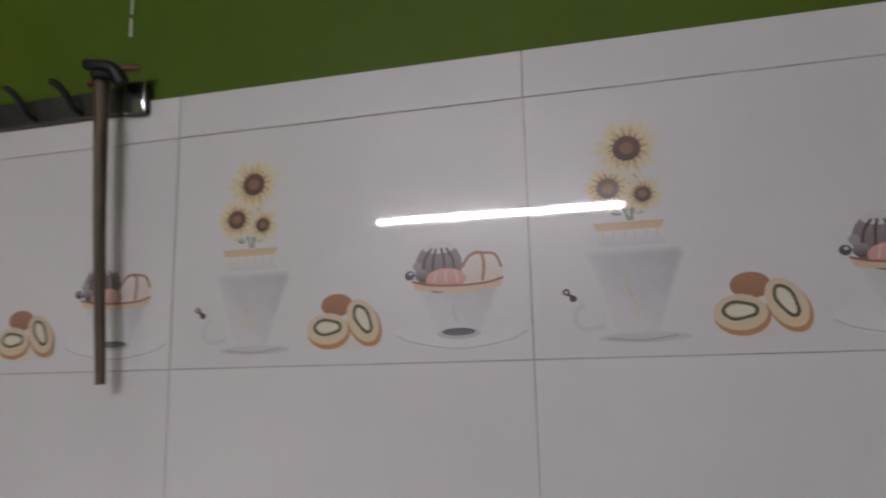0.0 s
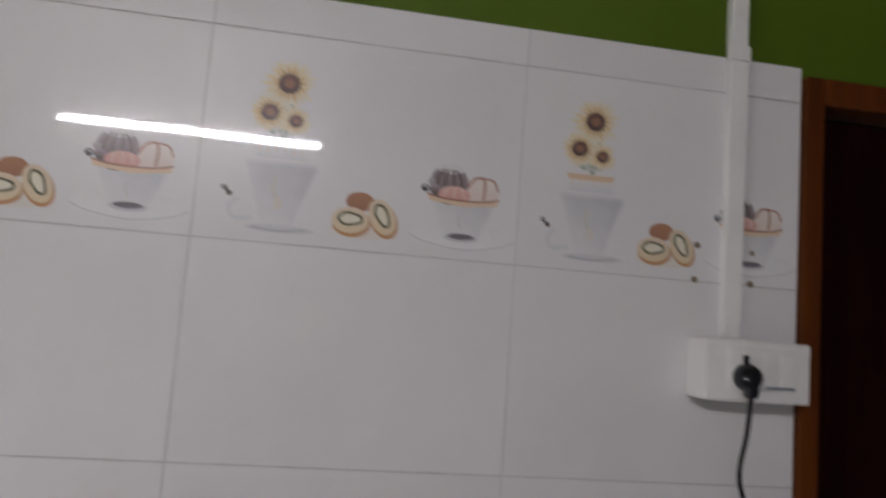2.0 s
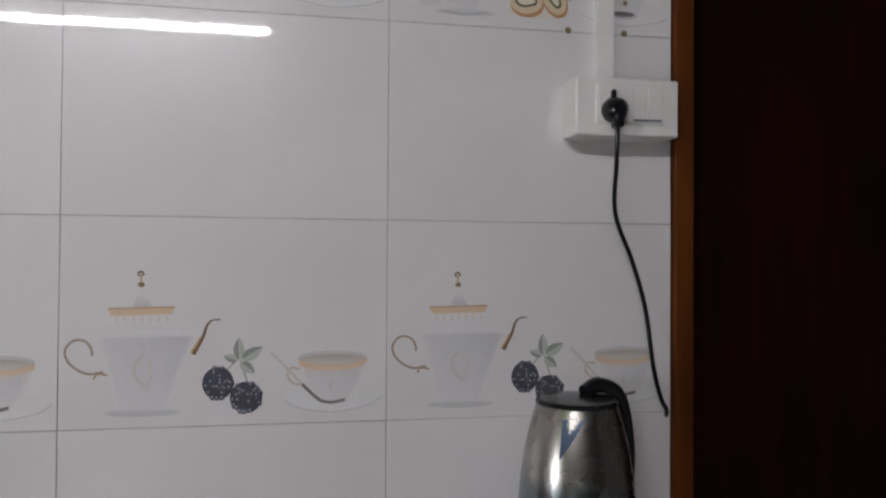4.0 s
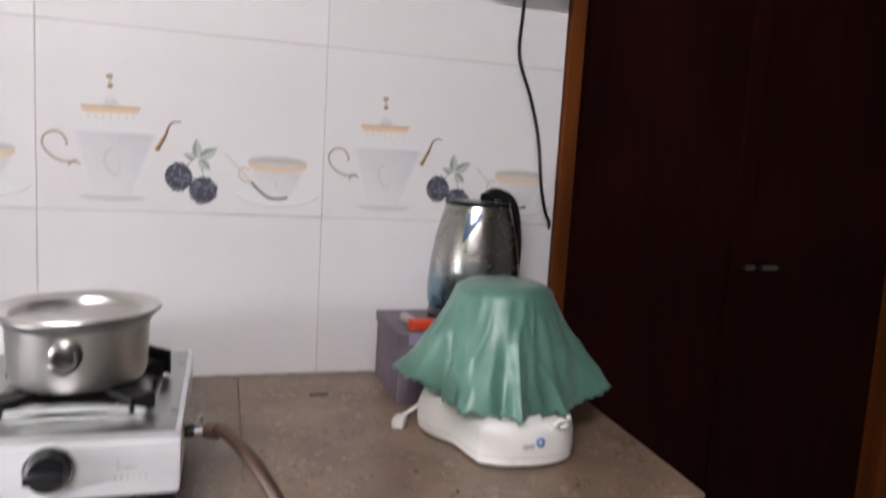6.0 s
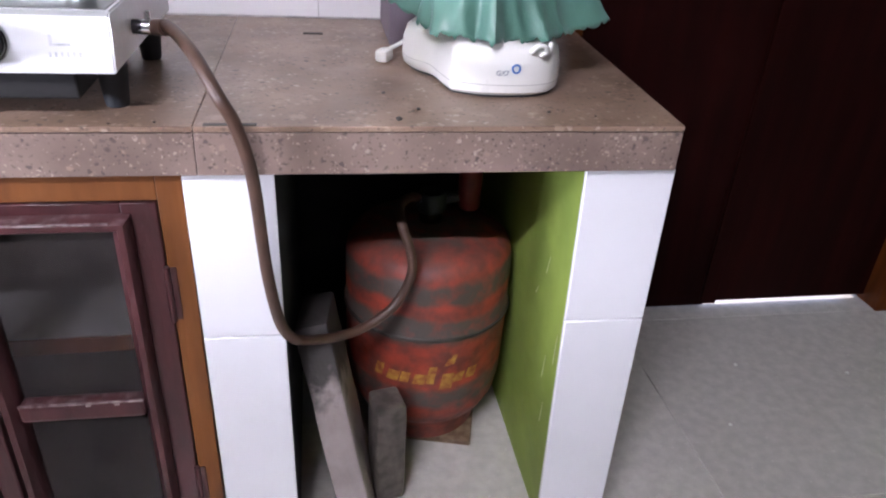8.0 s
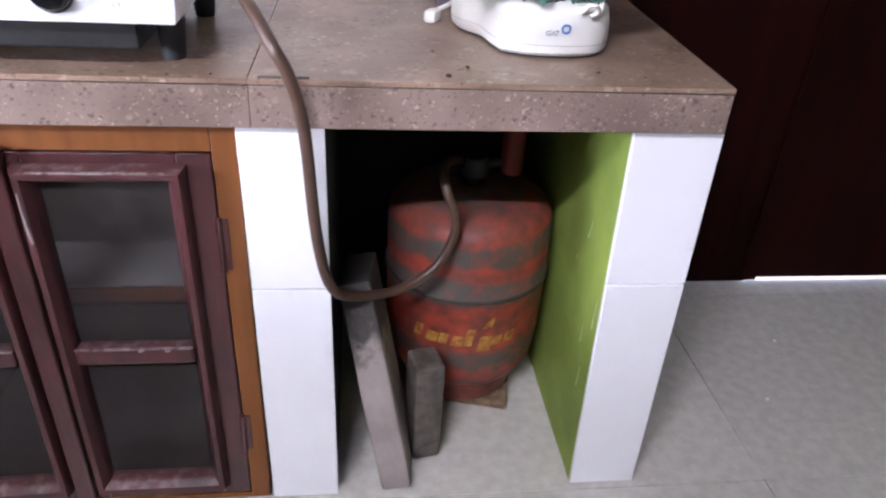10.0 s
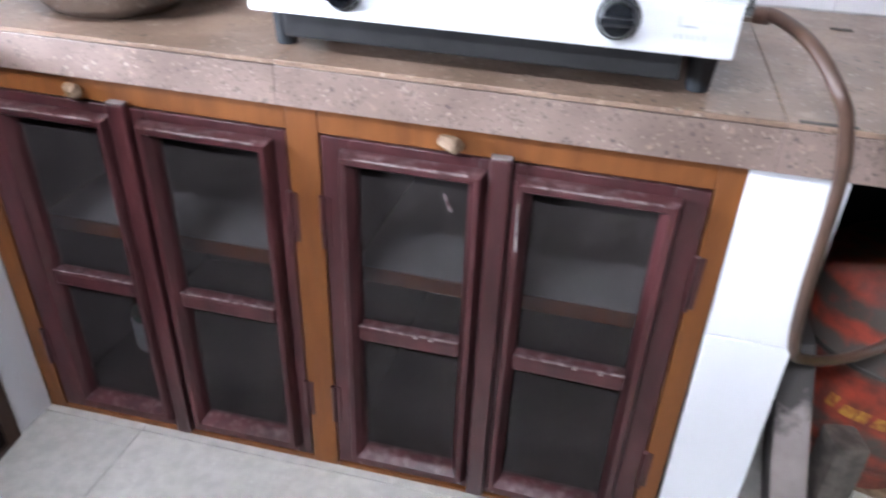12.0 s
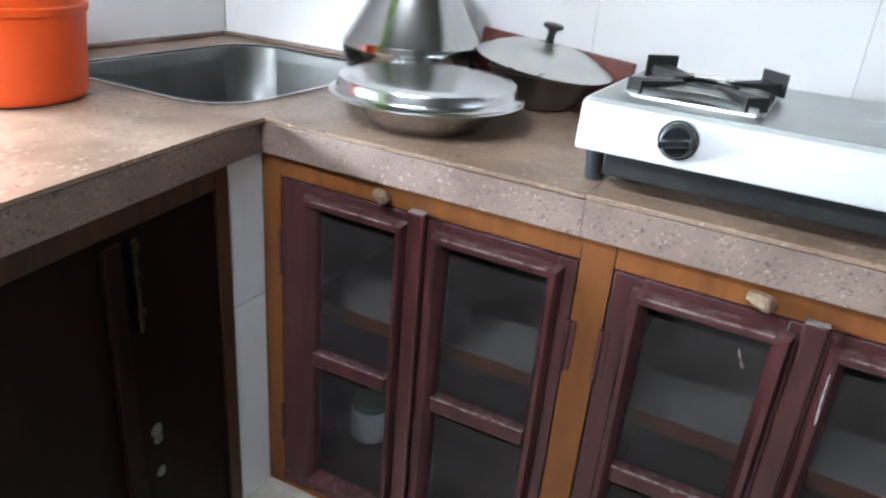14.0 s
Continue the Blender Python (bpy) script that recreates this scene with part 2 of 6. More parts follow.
PUTTY_PALE = material("pale_dried_paint", (0.38, 0.34, 0.33), 0.7, color2=(0.20, 0.16, 0.155), scale=90)
SCRATCH = material("pale_plaster_scratch", (0.48, 0.52, 0.30), 0.8, vary=0.3, scale=60)
PUTTY = material("worn_pale_putty", (0.26, 0.215, 0.21), 0.7, color2=(0.060, 0.022, 0.024), scale=70, detail=8, bump=0.2)
FLOOR_TILE = material("pale_grey_floor_tile", (0.55, 0.525, 0.475), 0.24, color2=(0.47, 0.445, 0.40), scale=38, bump=0.012, bump_scale=60, rough_vary=0.1, detail=9, island=0.04)


def glass_material():
    m = bpy.data.materials.new("dusty_cabinet_glass")
    m.use_nodes = True
    n, l = m.node_tree.nodes, m.node_tree.links
    b = n["Principled BSDF"]
    b.inputs["Base Color"].default_value = (0.12, 0.102, 0.098, 1)
    b.inputs["Roughness"].default_value = 0.12
    tr = n.new("ShaderNodeBsdfTransparent")
    tr.inputs[0].default_value = (0.88, 0.87, 0.87, 1)
    tc = n.new("ShaderNodeTexCoord")
    nz = n.new("ShaderNodeTexNoise")
    nz.inputs["Scale"].default_value, nz.inputs["Detail"].default_value = 14, 6
    l.new(tc.outputs["Object"], nz.inputs["Vector"])
    mr = n.new("ShaderNodeMapRange")
    mr.inputs["From Min"].default_value, mr.inputs["From Max"].default_value = 0.3, 0.75
    mr.inputs["To Min"].default_value, mr.inputs["To Max"].default_value = 0.93, 0.79
    l.new(nz.outputs["Fac"], mr.inputs[0])
    mx = n.new("ShaderNodeMixShader")
    l.new(mr.outputs[0], mx.inputs[0])
    l.new(b.outputs[0], mx.inputs[1])
    l.new(tr.outputs[0], mx.inputs[2])
    l.new(mx.outputs[0], n["Material Output"].inputs[0])
    return m


GLASS = glass_material()


def cylinder_paint():
    """Worn red paint with broad bands of dark grime round the cylinder."""
    m = material("grimy_red_paint", (0.42, 0.052, 0.022), 0.55, color2=(0.17, 0.030, 0.020), scale=30, bump=0.2, bump_scale=70, rough_vary=0.15)
    n, l = m.node_tree.nodes, m.node_tree.links
    b = n["Principled BSDF"]
    col = b.inputs["Base Color"].links[0].from_socket
    tc = n.new("ShaderNodeTexCoord")
    sep = n.new("ShaderNodeSeparateXYZ")
    l.new(tc.outputs["Object"], sep.inputs[0])
    nz = n.new("ShaderNodeTexNoise")
    nz.inputs["Scale"].default_value, nz.inputs["Detail"].default_value = 9, 6
    l.new(tc.outputs["Object"], nz.inputs["Vector"])
    warp = n.new("ShaderNodeMath")
    warp.operation = "MULTIPLY_ADD"
    warp.inputs[1].default_value = 0.055
    l.new(nz.outputs["Fac"], warp.inputs[0])
    l.new(sep.outputs[2], warp.inputs[2])
    r = n.new("ShaderNodeValToRGB")
    ramp = r.color_ramp
    # height above the floor, scaled to half a metre, and how much grime lies there;
    # the top two stops also paint the worktop's shade onto the crest
    bands = ((0.12, 0.35), (0.20, 0.30), (0.30, 0.15), (0.335, 0.85), (0.40, 0.75), (0.425, 0.12), (0.60, 0.10), (0.635, 0.95), (0.71, 0.95), (0.74, 0.12), (0.785, 0.18), (0.81, 0.95), (0.862, 0.90), (0.885, 0.18), (0.925, 0.35), (0.97, 0.75))
    for i, (z, g) in enumerate(bands):
        el = ramp.elements[i] if i < 2 else ramp.elements.new(z)
        el.position, el.color = z, (g, g, g, 1)
    zs = n.new("ShaderNodeMath")
    zs.operation = "MULTIPLY"
    zs.inputs[1].default_value = 2.0
    l.new(warp.outputs[0], zs.inputs[0])
    patchy = n.new("ShaderNodeTexNoise")
    patchy.inputs["Scale"].default_value, patchy.inputs["Detail"].default_value = 34, 8
    l.new(tc.outputs["Object"], patchy.inputs["Vector"])
    wear = n.new("ShaderNodeMath")
    wear.operation = "MULTIPLY_ADD"
    wear.inputs[1].default_value, wear.inputs[2].default_value = 2.6, -0.25
    l.new(patchy.outputs["Fac"], wear.inputs[0])
    l.new(zs.outputs[0], r.inputs[0])
    mul = n.new("ShaderNodeMath")
    mul.operation, mul.use_clamp = "MULTIPLY", True
    l.new(r.outputs[0], mul.inputs[0])
    l.new(wear.outputs[0], mul.inputs[1])
    mix = n.new("ShaderNodeMix")
    mix.data_type = "RGBA"
    mix.inputs[7].default_value = (0.078, 0.066, 0.055, 1)
    l.new(mul.outputs[0], mix.inputs[0])
    l.new(col, mix.inputs[6])
    l.new(mix.outputs[2], b.inputs["Base Color"])
    return m


GAS_RED = cylinder_paint()


def sooty_slab():
    """Grey stone whose upper third is blotched with soot."""
    m = material("grey_slab_sooty_top", (0.36, 0.30, 0.285), 0.75, color2=(0.24, 0.20, 0.19), scale=12, bump=0.3, bump_scale=90)
    n, l = m.node_tree.nodes, m.node_tree.links
    b = n["Principled BSDF"]
    col = b.inputs["Base Color"].links[0].from_socket
    tc, sep, nz = n.new("ShaderNodeTexCoord"), n.new("ShaderNodeSeparateXYZ"), n.new("ShaderNodeTexNoise")
    nz.inputs["Scale"].default_value, nz.inputs["Detail"].default_value = 22, 8
    l.new(tc.outputs["Object"], nz.inputs["Vector"])
    l.new(tc.outputs["Object"], sep.inputs[0])
    add = n.new("ShaderNodeMath")
    add.operation, add.inputs[1].default_value = "MULTIPLY_ADD", 0.22
    l.new(nz.outputs["Fac"], add.inputs[0])
    l.new(sep.outputs[2], add.inputs[2])
    r = n.new("ShaderNodeMapRange")
    r.inputs["From Min"].default_value, r.inputs["From Max"].default_value, r.inputs["To Max"].default_value = 0.365, 0.410, 0.95
    l.new(add.outputs[0], r.inputs[0])
    mix = n.new("ShaderNodeMix")
    mix.data_type = "RGBA"
    mix.inputs[7].default_value = (0.042, 0.037, 0.034, 1)
    l.new(r.outputs[0], mix.inputs[0])
    l.new(col, mix.inputs[6])
    l.new(mix.outputs[2], b.inputs["Base Color"])
    return m


SLAB_STONE = sooty_slab()


def cloth_material():
    m = material("green_satin_cloth", (0.104, 0.236, 0.185), 0.34, color2=(0.072, 0.178, 0.138), scale=14, bump=0.10, bump_scale=260, rough_vary=0.1)
    b = m.node_tree.nodes["Principled BSDF"]
    b.inputs["Sheen Weight"].default_value = 0.12
    return m


CLOTH = cloth_material()


def kettle_material():
    """Steel that turns blue-tinted towards the base."""
    m = material("kettle_steel", (0.38, 0.37, 0.345), 0.27, 1.0, vary=0.06, scale=12, rough_vary=0.05)
    n, l = m.node_tree.nodes, m.node_tree.links
    b = n["Principled BSDF"]
    col = b.inputs["Base Color"].links[0].from_socket
    tc = n.new("ShaderNodeTexCoord")
    sep = n.new("ShaderNodeSeparateXYZ")
    l.new(tc.outputs["Object"], sep.inputs[0])
    r = n.new("ShaderNodeValToRGB")
    r.color_ramp.elements[0].position, r.color_ramp.elements[1].position = 0.05, 0.13
    r.color_ramp.elements[0].color, r.color_ramp.elements[1].color = (1, 1, 1, 1), (0, 0, 0, 1)
    l.new(sep.outputs[2], r.inputs[0])
    mix = n.new("ShaderNodeMix")
    mix.data_type = "RGBA"
    mix.inputs[7].default_value = (0.13, 0.27, 0.36, 1)
    l.new(r.outputs[0], mix.inputs[0])
    l.new(col, mix.inputs[6])
    l.new(mix.outputs[2], b.inputs["Base Color"])
    return m


KETTLE = kettle_material()


def print_material():
    """Glazed picture printed on the wall tiles, coloured by the mesh's own colours."""
    m = bpy.data.materials.new("tile_picture_glaze")
    m.use_nodes = True
    n, l = m.node_tree.nodes, m.node_tree.links
    b = n["Principled BSDF"]
    b.inputs["Roughness"].default_value = 0.33
    b.inputs["Coat Weight"].default_value = 0.9
    b.inputs["Specular IOR Level"].default_value = 0.15
    at = n.new("ShaderNodeAttribute")
    at.attribute_name = "ink"
    nz = n.new("ShaderNodeTexNoise")
    nz.inputs["Scale"].default_value, nz.inputs["Detail"].default_value = 160, 3
    tc = n.new("ShaderNodeTexCoord")
    l.new(tc.outputs["Object"], nz.inputs["Vector"])
    hsv = n.new("ShaderNodeHueSaturation")
    mr = n.new("ShaderNodeMapRange")
    mr.inputs["To Min"].default_value, mr.inputs["To Max"].default_value = 0.95, 1.05
    l.new(nz.outputs["Fac"], mr.inputs[0])
    l.new(mr.outputs[0], hsv.inputs["Value"])
    l.new(at.outputs["Color"], hsv.inputs["Color"])
    l.new(hsv.outputs[0], b.inputs["Base Color"])
    return m


PRINT = print_material()


def emit_material(name, color, strength):
    m = bpy.data.materials.new(name)
    m.use_nodes = True
    b = m.node_tree.nodes["Principled BSDF"]
    b.inputs["Emission Color"].default_value = (*color, 1)
    b.inputs["Emission Strength"].default_value = strength
    return m


TUBE_GLOW = emit_material("lit_tube_glass", (0.95, 0.98, 1.0), TUBE_POWER)


# ---- mesh helpers ----
def mesh_of(name, bm, mat, smooth=True):
    bmesh.ops.recalc_face_normals(bm, faces=bm.faces)
    bm.faces.index_update()
    area = [f.calc_area() for f in bm.faces]
    # broad plane faces between narrow bevels stay flat
    flat = [f.index for f in bm.faces if all(area[g.index] < 0.3 * area[f.index] for e in f.edges for g in e.link_faces if g is not f)]
    me = bpy.data.meshes.new(name)
    bm.to_mesh(me)
    bm.free()
    me.materials.append(mat)
    if smooth:
        me.polygons.foreach_set("use_smooth", [True] * len(me.polygons))
        me.set_sharp_from_angle(angle=radians(38))
        for i in flat:
            me.polygons[i].use_smooth = False
    return me


def part(name, bm, mat, parent=None, label="", smooth=True):
    """One bmesh as one object, under a thing or a part."""
    ob = new(name, mesh_of(name, bm, mat, smooth))
    if parent:
        ob.parent = parent
    if label:
        ob["label"] = label
    return ob


def thing(name, place, label, category, group="", rot=0.0):
    ob = new(name)
    ob.empty_display_size = 0.05
    ob.location = place
    ob.rotation_euler = (0, 0, radians(rot))
    return tagged(ob, label, category, group)


def box(bm, x0, x1, y0, y1, z0, z1, bevel=0.0, seg=2):
    vs = [bm.verts.new((x, y, z)) for z in (z0, z1) for x, y in ((x0, y0), (x1, y0), (x1, y1), (x0, y1))]
    fs = [bm.faces.new([vs[i] for i in f]) for f in ((3, 2, 1, 0), (4, 5, 6, 7), (0, 1, 5, 4), (1, 2, 6, 5), (2, 3, 7, 6), (3, 0, 4, 7))]
    if bevel:
        es = list({e for f in fs for e in f.edges})
        bmesh.ops.bevel(bm, geom=es, offset=bevel, segments=seg, profile=0.5, affect="EDGES")
    return bm


def boxed(*args, **kw):
    return box(bmesh.new(), *args, **kw)


def prism(bm, outline, z0, z1):
    """An upright prism over a plan outline."""
    lo = [bm.verts.new((x, y, z0)) for x, y in outline]
    hi = [bm.verts.new((x, y, z1)) for x, y in outline]
    k = len(outline)
    bm.faces.new(lo[::-1])
    bm.faces.new(hi)
    for i in range(k):
        bm.faces.new((lo[i], lo[(i + 1) % k], hi[(i + 1) % k], hi[i]))
    return bm


def lathe(bm, profile, seg=48, cx=0.0, cy=0.0, close=False):
    """Turns a profile of (radius, height) round an upright axis."""
    rings = []
    for r, z in profile:
        if r < 1e-5:
            rings.append([bm.verts.new((cx, cy, z))])
        else:
            rings.append([bm.verts.new((cx + r * math.cos(a), cy + r * math.sin(a), z)) for a in (2 * math.pi * i / seg for i in range(seg))])
    for a, b in zip(rings, rings[1:]):
        for i in range(seg):
            j = (i + 1) % seg
            if len(a) == 1 and len(b) == 1:
                continue
            if len(a) == 1:
                bm.faces.new((a[0], b[i], b[j]))
            elif len(b) == 1:
                bm.faces.new((a[i], a[j], b[0]))
            else:
                bm.faces.new((a[i], a[j], b[j], b[i]))
    return bm


def smooth_path(points, steps=8):
    """A smooth run through the points (Catmull-Rom)."""
    p = [Vector(q) for q in points]
    p = [2 * p[0] - p[1]] + p + [2 * p[-1] - p[-2]]
    out = []
    for i in range(1, len(p) - 2):
        for s in range(steps):
            t = s / steps
            out.append(0.5 * (2 * p[i] + (p[i + 1] - p[i - 1]) * t + (2 * p[i - 1] - 5 * p[i] + 4 * p[i + 1] - p[i + 2]) * t * t + (3 * p[i] - p[i - 1] - 3 * p[i + 1] + p[i + 2]) * t ** 3))
    return out + [p[-2]]


def tube(bm, points, radius, seg=12, steps=8, smooth=True):
    """A round bar along the points; radius may be one number or one for each end."""
    path = smooth_path(points, steps) if smooth else [Vector(q) for q in points]
    r0, r1 = radius if isinstance(radius, tuple) else (radius, radius)
    up = Vector((0.13, 0.29, 0.95)).normalized()
    rings = []
    for i, q in enumerate(path):
        d = (path[min(i + 1, len(path) - 1)] - path[max(i - 1, 0)]).normalized()
        side = d.cross(up)
        side = side.normalized() if side.length > 1e-4 else d.orthogonal().normalized()
        up = side.cross(d).normalized()
        r = r0 + (r1 - r0) * i / max(1, len(path) - 1)
        rings.append([bm.verts.new(q + r * (math.cos(a) * side + math.sin(a) * up)) for a in (2 * math.pi * k / seg for k in range(seg))])
    for a, b in zip(rings, rings[1:]):
        for k in range(seg):
            bm.faces.new((a[k], a[(k + 1) % seg], b[(k + 1) % seg], b[k]))
    bm.faces.new(rings[0][::-1])
    bm.faces.new(rings[-1])
    return bm


def rounded(x0, x1, y0, y1, r, seg=8):
    """A plan outline of a rectangle with rounded corners."""
    out = []
    for cx, cy, a0 in ((x1 - r, y1 - r, 0), (x0 + r, y1 - r, 90), (x0 + r, y0 + r, 180), (x1 - r, y0 + r, 270)):
        for i in range(seg + 1):
            a = radians(a0 + 90 * i / seg)
            out.append((cx + r * math.cos(a), cy + r * math.sin(a)))
    return out


def loft(bm, loops, cap0=True, cap1=True):
    """Joins equal loops of points, from first to last."""
    rings = [[bm.verts.new(p) for p in lp] for lp in loops]
    k = len(rings[0])
    for a, b in zip(rings, rings[1:]):
        for i in range(k):
            bm.faces.new((a[i], a[(i + 1) % k], b[(i + 1) % k], b[i]))
    if cap0:
        bm.faces.new(rings[0][::-1])
    if cap1:
        bm.faces.new(rings[-1])
    return bm


# ---- plan ----
XW, XE, YS, CEIL = -2.045, 1.95, -2.68, 2.90
TOP, SLAB_B, FRONT = 0.760, 0.697, -0.612
ROWS_Z = (0.762, 1.077, 1.405, 1.734, 2.064, 2.128)
POST_L, DOOR_L, DOOR_M, DOOR_R, POST_R = 0.500, 0.538, 1.022, 1.512, 1.565
DOOR_TOP, LINTEL_TOP = 2.062, 2.112
INNER_X = -1.365

# ---- structure ----
bm = bmesh.new()
box(bm, XW - 0.15, POST_L, 0.006, 0.16, 0, CEIL)
box(bm, POST_R, XE + 0.15, 0.006, 0.16, 0, CEIL)
box(bm, POST_L, POST_R, 0.006, 0.16, LINTEL_TOP, CEIL)
wall_north = tagged(part("wall_north", bm, GREEN, smooth=False), "olive green painted wall above white picture tiles", "wall", kind="structure")
part("grout", boxed(XW, POST_L, 0.0022, 0.0058, 0.70, ROWS_Z[-1] - 0.002), GROUT, wall_north, smooth=False)

# the low opening is assumed; it only lets the added lamp's light in
bm = bmesh.new()
box(bm, XW - 0.15, XW - 0.006, YS - 0.15, 0.006, -0.15, WIN_Z0)
box(bm, XW - 0.15, XW - 0.006, YS - 0.15, 0.006, WIN_Z1, CEIL)
box(bm, XW - 0.15, XW - 0.006, YS - 0.15, WIN_Y0, WIN_Z0, WIN_Z1)
box(bm, XW - 0.15, XW - 0.006, WIN_Y1, 0.006, WIN_Z0, WIN_Z1)
wall_west = tagged(part("wall_west", bm, GREEN, smooth=False), "green painted side wall with a tiled corner at the sink", "wall", kind="structure")
part("grout", boxed(XW - 0.0058, XW - 0.0022, -1.0, 0.0, 0.70, ROWS_Z[-1] - 0.002), GROUT, wall_west, smooth=False)
tagged(part("wall_south", boxed(XW - 0.15, XE + 0.15, YS - 0.15, YS, -0.15, CEIL), PLASTER, smooth=False), "plain grey plastered wall with a tube light", "wall", kind="structure")
tagged(part("wall_east", boxed(XE, XE + 0.15, YS, 0.006, 0, CEIL), PLASTER, smooth=False), "plain grey plastered wall past the door", "wall", kind="structure")
tagged(part("ceiling", boxed(XW - 0.15, XE + 0.15, YS - 0.15, 0.16, CEIL, CEIL + 0.12), PLASTER, smooth=False), "plain grey plastered ceiling", "ceiling", kind="structure")
def floor_z(x):
    """The floor falls slightly towards the corner by the sink."""
    return min(0.0, 0.045 * (x + 0.514))


def settle(root, top=0.655):
    """Stretches a fitted piece down to the falling floor, fading out towards its top."""
    for ob in [root] + list(root.children_recursive):
        if ob.type != "MESH":
            continue
        shift, up = Vector(), ob
        while up:
            shift += up.location
            up = up.parent
        for v in ob.data.vertices:
            z = v.co.z + shift.z
            if z < top:
                v.co.z += floor_z(v.co.x + shift.x) * (1 - z / top)


sec = [(XW - 0.15, -0.2), (XE + 0.15, -0.2), (XE + 0.15, -0.004), (-0.514, -0.004), (XW - 0.15, floor_z(XW - 0.15) - 0.004)]
floor = tagged(part("floor", loft(bmesh.new(), [[(x, y, z) for x, z in sec] for y in (YS - 0.15, 0.16)]), FLOOR_JOINT, smooth=False), "pale grey polished floor tiles with thin dark joints", "floor", kind="structure")
tagged(part("ground", boxed(-30, 30, 0.165, 60, -0.14, -0.02), OUTSIDE, smooth=False), "bright sunlit paving outside the door", "ground", kind="structure")

# door in the wall: posts, lintel and two dark leaves
door_frame = tagged(thing("door_frame", (0, 0, 0), "red-brown wooden door frame beside the tiled wall", "door frame"), kind="structure")
for x0, x1 in ((POST_L + 0.001, DOOR_L), (DOOR_R, POST_R - 0.001)):
    part("post", boxed(x0, x1, -0.012, 0.12, 0, LINTEL_TOP - 0.001, bevel=0.004), WOOD_POST, door_frame)
part("lintel", boxed(DOOR_L + 0.0005, DOOR_R - 0.0005, -0.012, 0.12, DOOR_TOP, LINTEL_TOP - 0.001, bevel=0.004), WOOD_POST, door_frame)


def door_leaf(name, x0, x1, gap):
    leaf = tagged(thing(name, (x0, 0.045, 0), "dark brown closed wooden door leaf, light showing underneath", "door"), kind="structure")
    w = x1 - x0
    part("panel", boxed(0, w, 0, 0.032, gap, DOOR_TOP - 0.004, bevel=0.003), WOOD_DARK, leaf)
    return leaf


leaf_a = door_leaf("door_1", DOOR_L + 0.002, DOOR_M - 0.002, 0.009)
leaf_b = door_leaf("door_2", DOOR_M + 0.002, DOOR_R - 0.002, 0.021)
part("edge_strip", boxed(-0.024, 0.022, -0.012, -0.0005, 0.02, DOOR_TOP - 0.01, bevel=0.003), WOOD_DARK, leaf_b)
bolt = part("slide_bolt", tube(bmesh.new(), [(0.004, -0.020, 0.985), (0.120, -0.020, 0.985)], 0.0040, smooth=False), BRASS, leaf_b, "dull metal slide bolt")
for xa, xb in ((0.012, 0.040), (0.062, 0.108)):
    part("bolt_guide", boxed(xa, xb, -0.0262, -0.0165, 0.9790, 0.9910, bevel=0.003), DULL_STEEL, bolt, "dull steel guide")
part("bolt_plate", boxed(0.0, 0.125, -0.0160, -0.0125, 0.970, 1.000, bevel=0.002), WOOD_DARK, leaf_b)

# ---- worktop: speckled stone slabs with a front apron ----
worktop = thing("worktop", (0, 0, 0), "brown speckled stone worktop with thick front edge", "worktop")


def slab_x(y):
    return 0.472 + (y - FRONT) * 0.05


def slab(x0, x1, right_end=False):
    g = 0.0003
    xa, xf, xb = x0 + g, (slab_x(FRONT) if right_end else x1 - g), (slab_x(-0.002) if right_end else x1 - g)
    bm = prism(bmesh.new(), [(xa, FRONT), (xf, FRONT), (xb, -0.002), (xa, -0.002)], TOP - 0.0072, TOP)
    bmesh.ops.bevel(bm, geom=[e for e in bm.edges], offset=0.0008, segments=1, affect="EDGES")
    part("top_slab", bm, TOP_STONE, worktop)
    part("front_edge", boxed(xa, (xf if right_end else x1) - g, FRONT + 0.0008, FRONT + 0.03, SLAB_B, TOP - 0.0086, bevel=0.0008), GRANITE, worktop)


slab(-0.152, 0.47, True)
slab(-0.788, -0.152)
slab(INNER_X, -0.788)
SX0, SX1, SY0, SY1 = -1.915, -1.442, -0.628, -0.050
CORNER_Y = -0.70
for x0, x1, y0, y1 in ((XW, SX0, CORNER_Y, -0.002), (SX1, INNER_X - 0.001, CORNER_Y, -0.002), (SX0 + 0.0002, SX1 - 0.0002, CORNER_Y, SY0), (SX0 + 0.0002, SX1 - 0.0002, SY1, -0.002)):
    part("top_slab", boxed(x0, x1, y0, y1, TOP - 0.0072, TOP - 0.0003), TOP_STONE, worktop, smooth=False)
# corner fillers so that the basin's opening has round corners
SR = 0.105
for sx, sy, ax in ((SX0, SY0, 180), (SX1, SY0, 270), (SX1, SY1, 0), (SX0, SY1, 90)):
    cx, cy = sx + (SR if sx == SX0 else -SR), sy + (SR if sy == SY0 else -SR)
    pts = [(sx, sy)] + [(cx + SR * math.cos(radians(ax + a)), cy + SR * math.sin(radians(ax + a))) for a in range(0, 91, 10)]
    part("top_slab", prism(bmesh.new(), pts, TOP - 0.0072, TOP - 0.0003), TOP_STONE, worktop, smooth=False)
part("top_slab", boxed(XW, INNER_X - 0.001, YS + 0.002, CORNER_Y - 0.0002, TOP - 0.0072, TOP - 0.0003), TOP_STONE, worktop, smooth=False)
part("front_edge", boxed(INNER_X - 0.03, INNER_X - 0.0015, YS + 0.002, FRONT + 0.002, SLAB_B, TOP - 0.0084, bevel=0.001), GRANITE, worktop)
part("upstand", boxed(XW + 0.001, -1.36, -0.014, -0.0015, TOP + 0.0005, TOP + 0.012, bevel=0.004), GRANITE, worktop)
